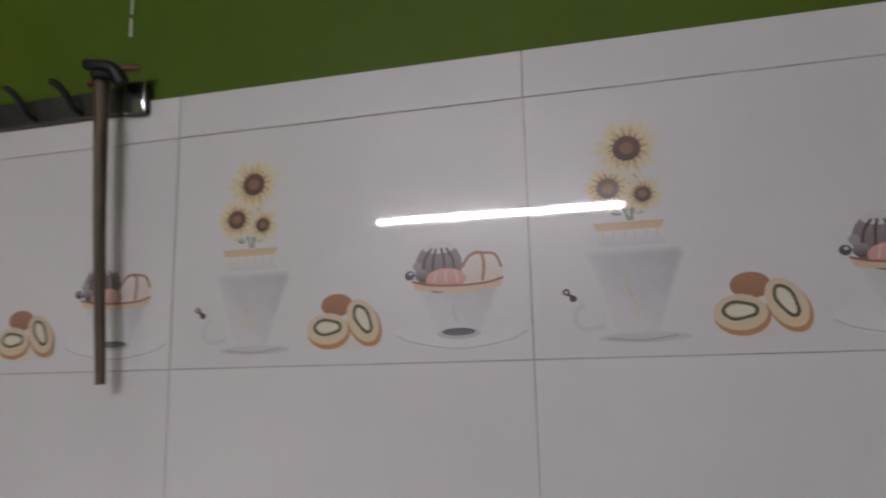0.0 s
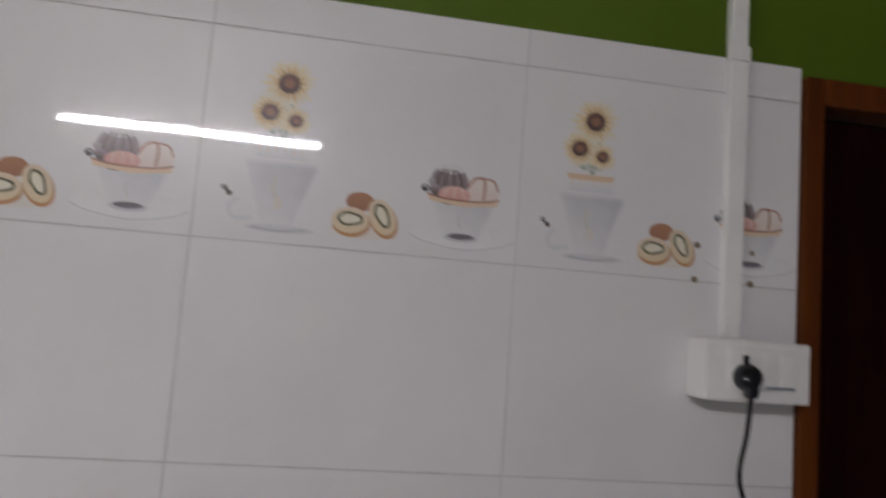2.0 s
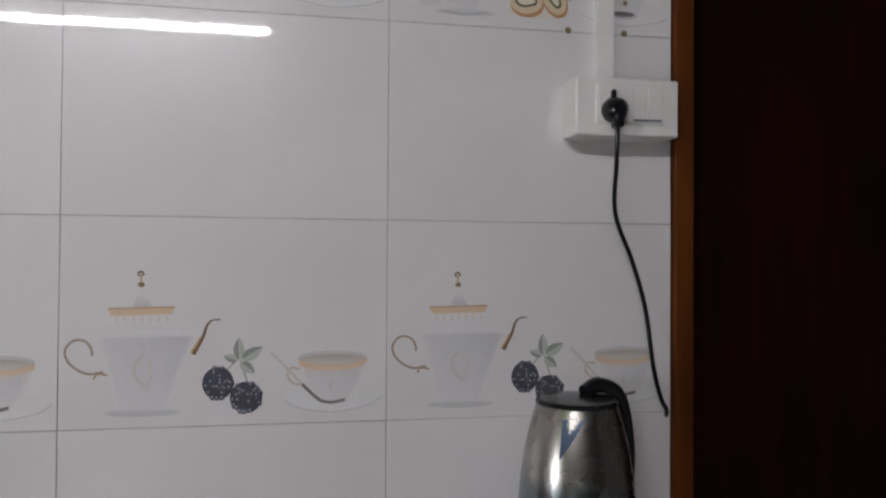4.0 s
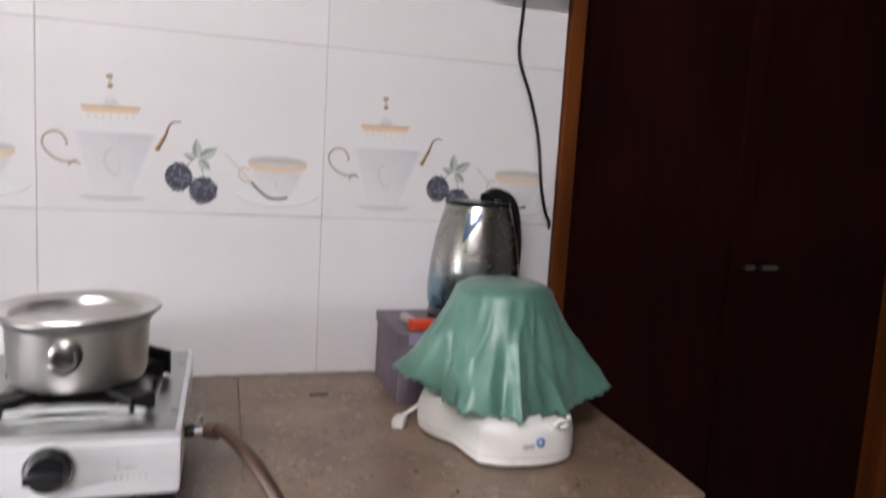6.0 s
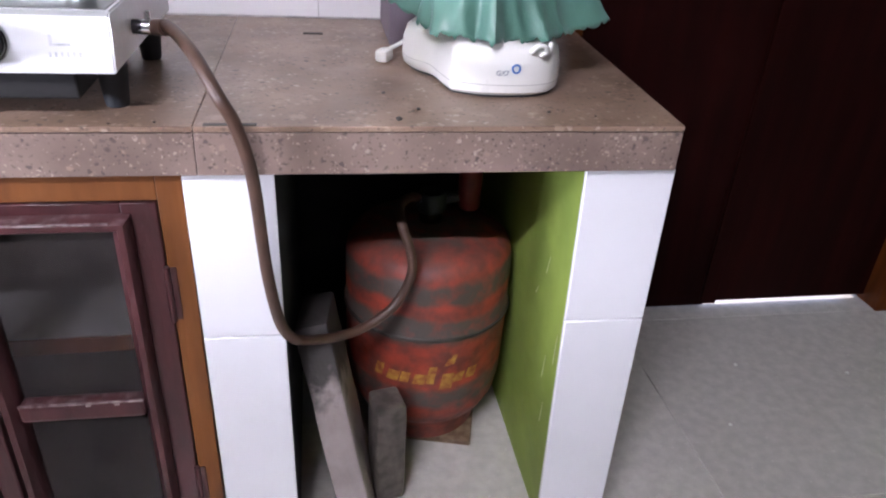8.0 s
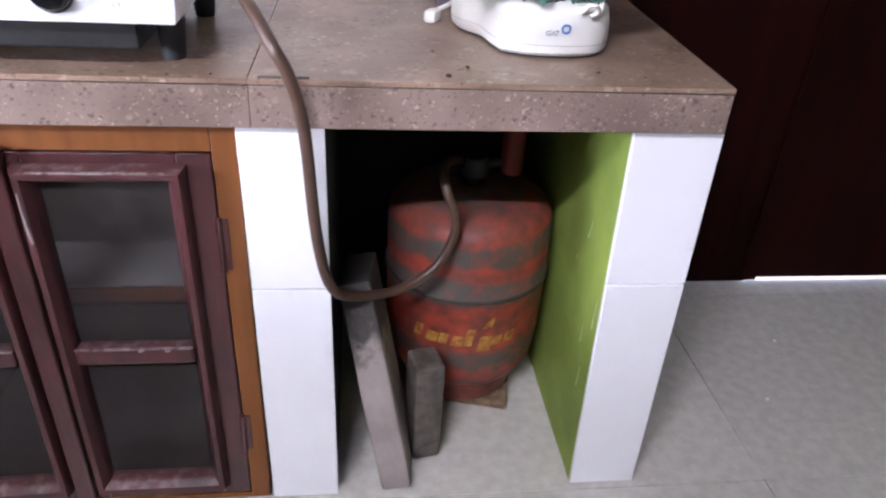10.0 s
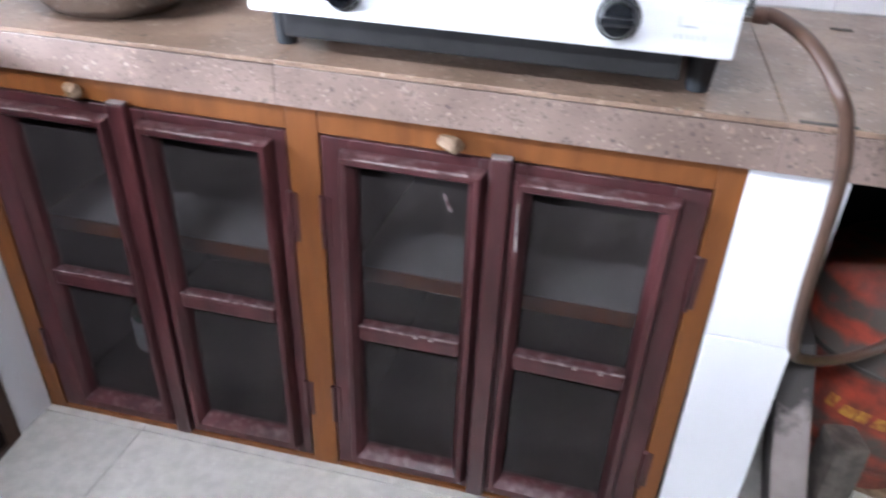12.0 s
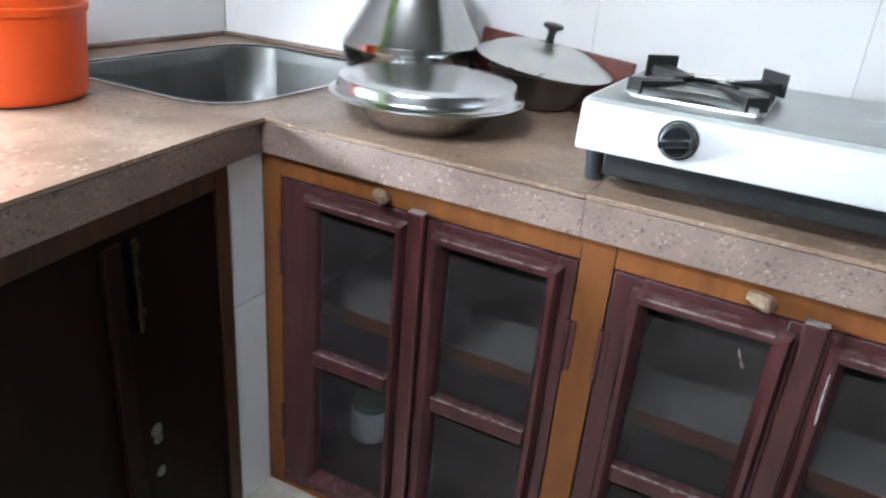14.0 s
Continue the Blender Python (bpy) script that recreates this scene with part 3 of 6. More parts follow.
part("upstand", boxed(XW + 0.001, XW + 0.014, -1.0, -0.015, TOP + 0.0005, TOP + 0.012, bevel=0.004), GRANITE, worktop)

def skew(root, only=None):
    """Swings the side worktop and its cabinet out a little towards the near end."""
    for ob in [root] + list(root.children_recursive):
        if ob.type != "MESH" or (only and ob not in only):
            continue
        shift, up = Vector(), ob
        while up:
            shift += up.location
            up = up.parent
        for v in ob.data.vertices:
            y, x = v.co.y + shift.y, v.co.x + shift.x
            if y < -0.62 and x > -1.425:
                v.co.x += -0.143 * (y + 0.612)


skew(worktop)

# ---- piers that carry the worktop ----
# near-black tone that puts the niche's deep shade into the colour
NICHE_SHADE = material("niche_shade_cement", (0.018, 0.020, 0.024), 0.9, vary=0.4, scale=9, bump=0.2)


def tiled_pier(xt0, xt1, xb0, xb1, yb, label, side_mat, side_label):
    pier = thing("tiled_pier", (0, 0, 0), label, "pier")
    def quad(zlo, zhi, ya, yb2, grow=0.0):
        def xs(z):
            f = z / SLAB_B
            return xb0 + (xt0 - xb0) * f + grow, xb1 + (xt1 - xb1) * f - grow
        a, b = xs(zlo), xs(zhi)
        return loft(bmesh.new(), [[(a[0], ya, zlo), (a[1], ya, zlo), (a[1], yb2, zlo), (a[0], yb2, zlo)], [(b[0], ya, zhi), (b[1], ya, zhi), (b[1], yb2, zhi), (b[0], yb2, zhi)]])
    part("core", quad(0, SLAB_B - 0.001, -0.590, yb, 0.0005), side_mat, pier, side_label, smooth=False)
    for z0, z1 in ((0.001, 0.4425), (0.4445, SLAB_B - 0.004)):
        bm = quad(z0, z1, -0.599, -0.591)
        bmesh.ops.bevel(bm, geom=list(bm.edges), offset=0.0012, segments=1, affect="EDGES")
        part("tile", bm, PIER_TILE, pier)
    return pier


tiled_pier(-0.174, -0.062, -0.170, -0.057, 0.0, "white tiled masonry pier between cabinet and gas niche", NICHE_SHADE, "dark cement side with niche shade in its colour")
# added panel and sheet, coloured as dark as the shaded recess
part("niche_back", boxed(-0.06, 0.35, -0.012, -0.004, 0.001, SLAB_B - 0.002), NICHE_SHADE, wall_north, "sooty dark cement", smooth=False)
part("niche_ceiling", boxed(-0.06, 0.35, -0.575, -0.013, SLAB_B + 0.020, SLAB_B + 0.028), NICHE_SHADE, worktop, "added dark sheet with niche shade in its colour", smooth=False)
tiled_pier(0.351, 0.480, 0.366, 0.487, 0.0, "white tiled end pier with lime green inner side", LIME, "lime green painted side")
lime_pier = [o for o in scene.objects if o.parent is None and o.name.startswith("tiled_pier")][-1]
for y, z, dy, dz in ((-0.50, 0.50, 0.010, -0.035), (-0.535, 0.33, 0.006, -0.050), (-0.46, 0.42, 0.012, -0.020), (-0.55, 0.24, 0.004, -0.045), (-0.575, 0.40, 0.003, -0.06)):
    def wall_x(h):
        return 0.366 + (0.351 - 0.366) * h / SLAB_B + 0.0003
    part("paint_scratch", tube(bmesh.new(), [(wall_x(z), y, z), (wall_x(z + dz), y + dy, z + dz)], (0.0006, 0.0013), seg=5, smooth=False), SCRATCH, lime_pier, "pale scratch in the green paint")
side_pier = thing("tiled_pier", (INNER_X - 0.02, -0.648, 0), "white tiled corner pier beside the dark cabinet", "pier")
part("core", boxed(-0.10, 0.0, -0.034, 0.045, 0, SLAB_B - 0.001), LIME, side_pier, smooth=False)
for z0, z1 in ((0.001, 0.4285), (0.4305, SLAB_B - 0.004)):
    part("tile", boxed(0.0005, 0.009, -0.036, 0.050, z0, z1, bevel=0.0012, seg=1), PIER_TILE, side_pier)


# ---- glazed base cabinets ----
def cabinet_door(parent, x0, x1, m0, m1, strip_side, hinge_side):
    """Maroon door: flat frame, raised moulding, middle rail, two panes, hinges and a meeting strip."""
    w = x1 - x0
    z0, z1 = 0.014, 0.654
    door = new("door")
    door.parent = parent
    door.location = (x0, -0.595, 0)
    mx0, mx1 = m0 - x0, m1 - x0
    mz0, mz1, mw = 0.043, 0.640, 0.024
    bm = bmesh.new()
    box(bm, 0.0012, mx0 + 0.012, 0, 0.022, z0, z1, 0.0015, 1)
    box(bm, mx1 - 0.012, w - 0.0012, 0, 0.022, z0, z1, 0.0015, 1)
    box(bm, mx0 + 0.012, mx1 - 0.012, 0, 0.022, z0, mz0 + 0.012, 0.0015, 1)
    box(bm, mx0 + 0.012, mx1 - 0.012, 0, 0.022, mz1 - 0.012, z1, 0.0015, 1)
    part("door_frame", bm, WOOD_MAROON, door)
    bm = bmesh.new()
    # mitred raised moulding with a sloping outer face
    for ring in (0,):
        o = [(mx0, mz0), (mx1, mz0), (mx1, mz1), (mx0, mz1)]
        def inset(d):
            return [(mx0 + d, mz0 + d), (mx1 - d, mz0 + d), (mx1 - d, mz1 - d), (mx0 + d, mz1 - d)]
        prof = ((0.0, -0.0005), (0.0015, -0.014), (0.006, -0.023), (0.014, -0.022), (0.020, -0.012), (mw, -0.005), (mw, 0.012))
        rings = [[bm.verts.new((x, y, z)) for x, z in inset(d)] for d, y in prof]
        for a, b in zip(rings, rings[1:]):
            for i in range(4):
                bm.faces.new((a[i], a[(i + 1) % 4], b[(i + 1) % 4], b[i]))
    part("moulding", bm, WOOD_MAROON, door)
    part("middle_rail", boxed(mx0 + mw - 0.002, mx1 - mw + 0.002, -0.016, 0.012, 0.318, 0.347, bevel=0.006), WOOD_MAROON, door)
    for a, b in ((mz0 + mw - 0.004, 0.319), (0.346, mz1 - mw + 0.004)):
        part("pane", boxed(mx0 + mw - 0.003, mx1 - mw + 0.003, 0.004, 0.007, a, b), GLASS, door, "dusty clear glass", smooth=False)
    for z in (0.3475, mz1 - 0.0045):
        part("worn_edge", boxed(mx0 + mw - 0.001, mx1 - mw + 0.001, (-0.0155 if z < 0.5 else -0.0228), (-0.011 if z < 0.5 else -0.0175), z - 0.0016, z + 0.0008, bevel=0.0004), PUTTY, door, "pale worn paint line", smooth=False)
    hx = 0.0 if hinge_side == "left" else w
    for a, b in ((0.475, 0.562), (0.118, 0.198)):
        bm = tube(bmesh.new(), [(hx, -0.004, a), (hx, -0.004, b)], 0.0042, seg=8, smooth=False)
        box(bm, hx + 0.003, hx + 0.012, -0.0026, -0.0008, a + 0.002, b - 0.002, 0.0006, 1)
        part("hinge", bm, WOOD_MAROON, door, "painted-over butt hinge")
    if strip_side:
        sx = w if strip_side == "right" else 0
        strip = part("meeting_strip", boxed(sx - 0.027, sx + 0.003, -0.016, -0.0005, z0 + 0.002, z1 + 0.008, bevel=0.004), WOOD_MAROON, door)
        part("end_cap", boxed(sx - 0.026, sx + 0.002, -0.0155, -0.001, z1 + 0.0085, z1 + 0.0105), SLATE, strip, "worn grey end")
    return door


def base_cabinet(x0, x1, d0, dm, d1, moulds, knob_x, label):
    cab = thing("base_cabinet", (0, 0, 0), label, "cabinet", "glazed cabinets under the worktop")
    yf, yb = -0.5955, -0.565
    if d0 - x0 > 0.01:
        part("stile", boxed(x0 - 0.014, d0 - 0.001, yf, yb, 0, SLAB_B - 0.001, bevel=0.0015), WOOD_ORANGE, cab)
    part("stile", boxed(d1 + 0.001, x1 - 0.0005, yf, yb, 0, SLAB_B - 0.001, bevel=0.0015), WOOD_ORANGE, cab)
    part("top_rail", boxed(d0 - 0.0008, d1 + 0.0008, yf + 0.0004, yb, 0.657, SLAB_B - 0.001, bevel=0.0015), WOOD_ORANGE, cab)
    part("bottom_rail", boxed(d0 - 0.0008, d1 + 0.0008, yf + 0.0004, yb, 0, 0.0115, bevel=0.0015), WOOD_ORANGE, cab)
    part("shelf", boxed(x0 + 0.004, x1 - 0.004, -0.50, -0.03, 0.358, 0.384), WOOD_POST, cab, "wooden shelf edge", smooth=False)
    part("shelf_lining", boxed(x0 + 0.004, x1 - 0.004, -0.497, -0.03, 0.3845, 0.3865), SHELF_GREY, cab, "grey lining paper", smooth=False)
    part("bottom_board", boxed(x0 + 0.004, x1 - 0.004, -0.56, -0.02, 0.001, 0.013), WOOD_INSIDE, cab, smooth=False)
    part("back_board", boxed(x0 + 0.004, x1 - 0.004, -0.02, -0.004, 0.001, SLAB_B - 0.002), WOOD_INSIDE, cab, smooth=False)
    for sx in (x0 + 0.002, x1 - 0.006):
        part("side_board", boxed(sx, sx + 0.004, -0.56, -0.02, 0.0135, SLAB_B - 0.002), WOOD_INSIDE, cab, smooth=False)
    cabinet_door(cab, d0, dm, *moulds[0], "right", "left")
    cabinet_door(cab, dm, d1, *moulds[1], "", "right")
    bm = bmesh.new()
    # a whittled peg that leans outwards, its sawn end towards the room
    lathe(bm, [(0, 0), (0.0085, 0), (0.0098, 0.010), (0.0115, 0.022), (0.0108, 0.030), (0.0075, 0.0335), (0, 0.034)], 9)
    for v in bm.verts:
        v.co *= 1 + 0.10 * noise.noise(v.co * 120 + Vector((knob_x * 50, 0, 0)))
    lean = Vector((0.84, -0.54, 0.03)).to_track_quat("Z", "Y").to_matrix().to_4x4()
    bmesh.ops.transform(bm, matrix=Matrix.Translation((knob_x - 0.016, -0.600, 0.675)) @ lean, verts=bm.verts)
    part("turn_knob", bm, WOOD_PALE, cab, "bare wood faceted knob", smooth=False)
    return cab


base_cabinet(INNER_X, -0.7355, -1.337, -1.040, -0.786, ((-1.277, -1.070), (-1.023, -0.805)), -1.117, "maroon double-door cabinet with glass panes and orange frame")
right_cab = base_cabinet(-0.7350, -0.1745, -0.7345, -0.462, -0.208, ((-0.703, -0.493), (-0.4545, -0.241)), -0.541, "maroon double-door cabinet, glass panes, chipped paint edge")
part("paint_scratch", tube(bmesh.new(), [(-0.4452, -0.6180, 0.608), (-0.4445, -0.6184, 0.580), (-0.4440, -0.6184, 0.560), (-0.4425, -0.6180, 0.534)], (0.0012, 0.0019), seg=6, steps=4), PUTTY_PALE, right_cab, "pale bare scratch in the paint")
part("glass_smear", tube(bmesh.new(), [(-0.553, -0.5912, 0.592), (-0.548, -0.5912, 0.579), (-0.542, -0.5912, 0.566)], (0.0013, 0.0026), seg=6, steps=3), PUTTY, right_cab, "pale dried smear on the glass")
for x, z in ((-0.585, 0.348), (-0.560, 0.3475), (-0.338, 0.348), (-0.300, 0.3475)):
    part("paint_fleck", boxed(x - 0.0035, x + 0.0035, -0.6125, -0.6110, z - 0.004, z - 0.001, bevel=0.0006), PUTTY_PALE, right_cab, "white paint fleck")

# ---- dark cabinet under the side worktop ----
side_cab = thing("side_cabinet", (INNER_X - 0.018, 0, 0), "dark stained closed double-door cabinet under side worktop", "cabinet")
part("stile", boxed(-0.03, 0, -0.718, -0.685, 0, SLAB_B - 0.001, bevel=0.0015), WOOD_SIDE, side_cab)
part("top_rail", boxed(-0.03, -0.0005, -1.9, -0.7185, 0.655, SLAB_B - 0.001, bevel=0.0015), WOOD_SIDE, side_cab)
part("bottom_rail", boxed(-0.03, -0.0005, -1.9, -0.7185, 0, 0.012, bevel=0.0015), WOOD_SIDE, side_cab)
for y0, y1 in ((-0.945, -0.7195), (-1.18, -0.947), (-1.66, -1.19), (-1.9, -1.67)):
    d = part("door", boxed(-0.024, -0.003, y0 + 0.001, y1 - 0.001, 0.014, 0.653, bevel=0.002), WOOD_LEFT, side_cab)
part("meeting_strip", boxed(-0.002, 0.012, -0.968, -0.935, 0.02, 0.648, bevel=0.004), WOOD_LEFT, side_cab)
bm = tube(bmesh.new(), [(0.006, -0.908, 0.645), (0.006, -0.908, 0.50)], 0.0045, seg=8, smooth=False)
bolt = part("tower_bolt", bm, BRASS, side_cab, "tarnished brass bolt")
for z in (0.63, 0.585, 0.53):
    part("bolt_guide", boxed(-0.0025, 0.0125, -0.916, -0.900, z - 0.006, z + 0.006, bevel=0.002), BRASS, bolt)

for y, z, r in ((-0.894, 0.316, 0.012), (-0.892, 0.300, 0.010), (-0.893, 0.236, 0.0095)):
    bm = lathe(bmesh.new(), [(0, 0.0), (r, 0.0), (r * 0.9, 0.002), (r * 0.4, 0.0045), (0, 0.005)], 14)
    bmesh.ops.transform(bm, matrix=pose(-0.0025, y, z, 0, 90, 0), verts=bm.verts)
    part("catch_stud", bm, CHIP, side_cab, "pale worn metal stud")

for root in [o for o in scene.objects if o.parent is None and o.name.split(".")[0] in ("base_cabinet", "side_cabinet")] + [side_pier]:
    settle(root)
skew(side_cab)

# ---- tube light on the wall behind ----
tube_light = thing("tube_light", (-1.017, YS, 2.515), "lit white tube light in a slim wall batten", "tube light")
part("batten", boxed(-0.66, 0.66, 0.001, 0.030, -0.022, 0.022, bevel=0.004), SOCKET_WHITE, tube_light)
for x in (-0.645, 0.645):
    part("holder", boxed(x - 0.012, x + 0.012, 0.0305, 0.075, -0.018, 0.018, bevel=0.004), SOCKET_WHITE, tube_light)
part("tube", tube(bmesh.new(), [(-0.63, 0.058, 0), (0.63, 0.058, 0)], 0.014, seg=16, smooth=False), TUBE_GLOW, tube_light, "glowing white glass tube")

# ---- basin ----
basin = thing("sink_basin", (0, 0, 0), "stainless steel corner sink set in the worktop", "sink")
loops = []
for inset, z, r in ((0.0, TOP - 0.001, SR), (0.004, TOP - 0.004, SR - 0.004), (0.008, TOP - 0.03, SR - 0.008), (0.016, TOP - 0.14, SR - 0.016), (0.035, TOP - 0.165, SR - 0.03), (0.08, TOP - 0.175, 0.05)):
    loops.append([(x, y, z) for x, y in rounded(SX0 + inset, SX1 - inset, SY0 + inset, SY1 - inset, r)])
part("bowl", loft(bmesh.new(), loops, cap0=False), SINK_STEEL, basin)
rim_in = rounded(SX0 + 0.001, SX1 - 0.001, SY0 + 0.001, SY1 - 0.001, SR)
rim_out = rounded(SX0 - 0.009, SX1 + 0.009, SY0 - 0.009, SY1 + 0.009, SR + 0.009)
part("rim", loft(bmesh.new(), [[(x, y, TOP + 0.0002) for x, y in rim_out], [(x, y, TOP + 0.0025) for x, y in rim_out], [(x, y, TOP + 0.0025) for x, y in rim_in], [(x, y, TOP - 0.004) for x, y in rim_in]], False, False), STEEL, basin)

# ---- gas stove ----
STX0, STX1, STY0, STY1, STZ0, STZ1 = -0.816, -0.226, -0.607, -0.262, 0.820, 0.886
stove = thing("gas_stove", (0, 0, TOP), "two-burner stainless steel gas stove with black knobs", "gas stove")
stove.location.z = 0
bm = bmesh.new()
sec = [(STY0 - 0.002, STZ0), (STY0 + 0.004, STZ1 - 0.006), (STY0 + 0.012, STZ1), (STY1, STZ1), (STY1, STZ0)]
loft(bm, [[(STX0, y, z) for y, z in sec], [(STX1, y, z) for y, z in sec]])
bmesh.ops.bevel(bm, geom=list(bm.edges), offset=0.002, segments=2, affect="EDGES")
part("body", bm, STEEL_BRUSHED, stove)
part("top_plate", boxed(STX0 + 0.006, STX1 - 0.006, STY0 + 0.016, STY1 - 0.006, STZ1 + 0.0001, STZ1 + 0.0012, bevel=0.0004), TOP_STEEL, stove, "smooth grey steel top")
part("base_pan", boxed(STX0 + 0.036, STX1 - 0.050, STY0 + 0.020, STY1 - 0.01, STZ0 - 0.036, STZ0 - 0.0005, bevel=0.003), IRON, stove, "dark underside")
for x, y in ((-0.802, -0.535), (-0.250, -0.535), (-0.790, -0.315), (-0.250, -0.315)):
    part("leg", lathe(bmesh.new(), [(0, TOP + 0.001), (0.0135, TOP + 0.001), (0.0145, TOP + 0.006), (0.0185, STZ0 - 0.0085), (0, STZ0 - 0.0085)], 20, x, y), DARKGREY, stove, "tapered dark rubber foot")
def on_front(bm, x0, x1, z0, z1, out=0.0006):
    """A thin plate lying on the stove's leaning front."""
    def y(z):
        return STY0 - 0.002 + (z - STZ0) * 0.1
    loft(bm, [[(x0, y(z) - out, z), (x1, y(z) - out, z), (x1, y(z) + 0.003, z), (x0, y(z) + 0.003, z)] for z in (z0, z1)])
    return bm


part("front_panel", on_front(bmesh.new(), -0.625, -0.425, 0.832, 0.870), STEEL_BRUSHED, stove, "faint raised panel", smooth=False)
bm = bmesh.new()
for i in range(6):
    on_front(bm, -0.293 + 0.0062 * i, -0.2905 + 0.0062 * i, 0.838, 0.8435, 0.0003)
on_front(bm, -0.291, -0.288, 0.850, 0.862, 0.0003)
on_front(bm, -0.2875, -0.270, 0.8505, 0.8525, 0.0003)
part("faint_marks", bm, STICKER, stove, "faint worn grey printed marks", smooth=False)

for x, turn in ((-0.685, 12), (-0.356, 0)):
    bm = lathe(bmesh.new(), [(0, 0), (0.0212, 0), (0.0220, 0.004), (0.0204, 0.014), (0.0172, 0.019), (0, 0.0200)], 32)
    box(bm, -0.0195, 0.0195, -0.0052, 0.0052, 0.017, 0.030, 0.003, 2)
    bmesh.ops.transform(bm, matrix=pose(x, STY0 - 0.0005, 0.855, 90, 0, 0) @ pose(0, 0, 0, 0, 0, turn), verts=bm.verts)
    knob = part("knob", bm, BLACK, stove, "glossy black plastic knob")
    bm = lathe(bmesh.new(), [(0.0224, 0.0), (0.0262, 0.0), (0.0252, 0.0030), (0.0224, 0.0030), (0.0224, 0.0)], 32)
    bmesh.ops.transform(bm, matrix=pose(x, STY0 - 0.0008, 0.855, 90, 0, 0), verts=bm.verts)
    part("bezel", bm, STEEL_POLISH, knob, "thin chrome ring")


def burner(cx, cy):
    """Burner: low tray, burner head, and a stamped steel support with sloping sides, black arms and corner tabs."""
    b = new("burner")
    b.parent = stove
    b.location = (cx, cy, STZ1 + 0.0012)
    H = 0.083
    loops = [[(x, y, z) for x, y in rounded(-h, h, -h, h, 0.012, 4)] for h, z in ((H + 0.008, 0.0003), (H + 0.007, 0.003), (H + 0.003, 0.003), (H, 0.0010))]
    part("drip_tray", loft(bmesh.new(), loops, cap0=False), TOP_STEEL, b, "shallow steel tray")
    part("burner_head", lathe(bmesh.new(), [(0, 0.0015), (0.030, 0.0015), (0.032, 0.010), (0.027, 0.014), (0.013, 0.015), (0.011, 0.011), (0, 0.011)], 32), IRON, b, "blackened burner head")
    for turn in (0, 90, 180, 270):
        bm = bmesh.new()
        rows = []
        for i in range(11):
            t = -1 + 0.2 * i
            ang = radians(-90 + 45 * t)
            rows.append([(H * t, -H, 0.006 + 0.006 * (1 - t * t)), (0.8 * H * t, -0.78 * H, 0.012 + 0.005 * (1 - t * t)), (0.046 * math.cos(ang), 0.046 * math.sin(ang), 0.0175), (0.046 * math.cos(ang), 0.046 * math.sin(ang), 0.0150), (0.8 * H * t, -0.76 * H, 0.010), (H * t, -H + 0.003, 0.002)])
        loft(bm, rows)
        bmesh.ops.transform(bm, matrix=pose(0, 0, 0, 0, 0, turn), verts=bm.verts)
        part("support_side", bm, PAN_STEEL, b, "sloping stamped steel side")
    for sy in (-1, 1):
        bm = bmesh.new()
        pts = [(-H + 2 * H * i / 12, sy * (H + 0.002), 0.006 + 0.007 * math.sin(math.pi * i / 12)) for i in range(13)]
        loft(bm, [[(x, y - 0.003, z - 0.005), (x, y + 0.003, z - 0.005), (x, y + 0.003, z + 0.005), (x, y - 0.003, z + 0.005)] for x, y, z in pts])
        part("support_bar", bm, STEEL_POLISH, b, "bright bowed steel bar")
    for a in (45, 135, 225, 315):
        bm = bmesh.new()
        prof = ((0.036, 0.0185, 0.0212, 0.006), (0.070, 0.0150, 0.0214, 0.011), (0.095, 0.0100, 0.0214, 0.015), (0.112, 0.0040, 0.0225, 0.017))
        loft(bm, [[(r, -w, z0), (r, w, z0), (r, w, z1), (r, -w, z1)] for r, z0, z1, w in prof])
        if a < 180:
            box(bm, 0.1125, 0.1155, -0.027, 0.027, 0.004, 0.037, 0.001, 1)
        bmesh.ops.transform(bm, matrix=pose(0, 0, 0, 0, 0, a), verts=bm.verts)
        part("support_arm", bm, IRON, b, "blackened iron arm with an upright tab")
    return b


burner(-0.690, -0.458)
burner(-0.350, -0.458)
bm = tube(bmesh.new(), [(STX1 - 0.002, -0.505, 0.850), (STX1 + 0.012, -0.505, 0.850)], 0.009, smooth=False)
part("gas_inlet", bm, BLACK, stove, "black inlet nut")
bm = tube(bmesh.new(), [(STX1 + 0.012, -0.505, 0.850), (STX1 + 0.026, -0.505, 0.850)], 0.0095, smooth=False)
box(bm, STX1 + 0.016, STX1 + 0.022, -0.510, -0.500, 0.856, 0.869, 0.001, 1)
part("hose_clamp", bm, STEEL_POLISH, stove, "bright steel hose clamp")

# ---- pot with lid on the stove ----
pot = thing("cooking_pot", (-0.353, -0.454, STZ1 + 0.0228), "dull aluminium cooking pot with a flat rimmed lid", "pot")
part("body", lathe(bmesh.new(), [(0, 0.0), (0.070, 0.0), (0.076, 0.004), (0.079, 0.015), (0.081, 0.070), (0.083, 0.078), (0.090, 0.083), (0.090, 0.0845), (0.080, 0.070), (0.0, 0.068)], 64), ALU, pot)
part("lid", lathe(bmesh.new(), [(0.078, 0.0850), (0.0920, 0.0862), (0.0955, 0.0885), (0.0940, 0.0915), (0.0900, 0.0900), (0.0800, 0.0880), (0.0755, 0.0860), (0.0720, 0.0790), (0.0660, 0.0772), (0.0600, 0.0785), (0.0, 0.0800)], 64), ALU, pot, "flat steel lid with sunken centre")
bm = lathe(bmesh.new(), [(0, 0.0), (0.017, 0.0), (0.018, 0.002), (0.012, 0.006), (0, 0.007)], 20)
bmesh.ops.transform(bm, matrix=pose(0, -0.0795, 0.050, 90, 0, 0), verts=bm.verts)
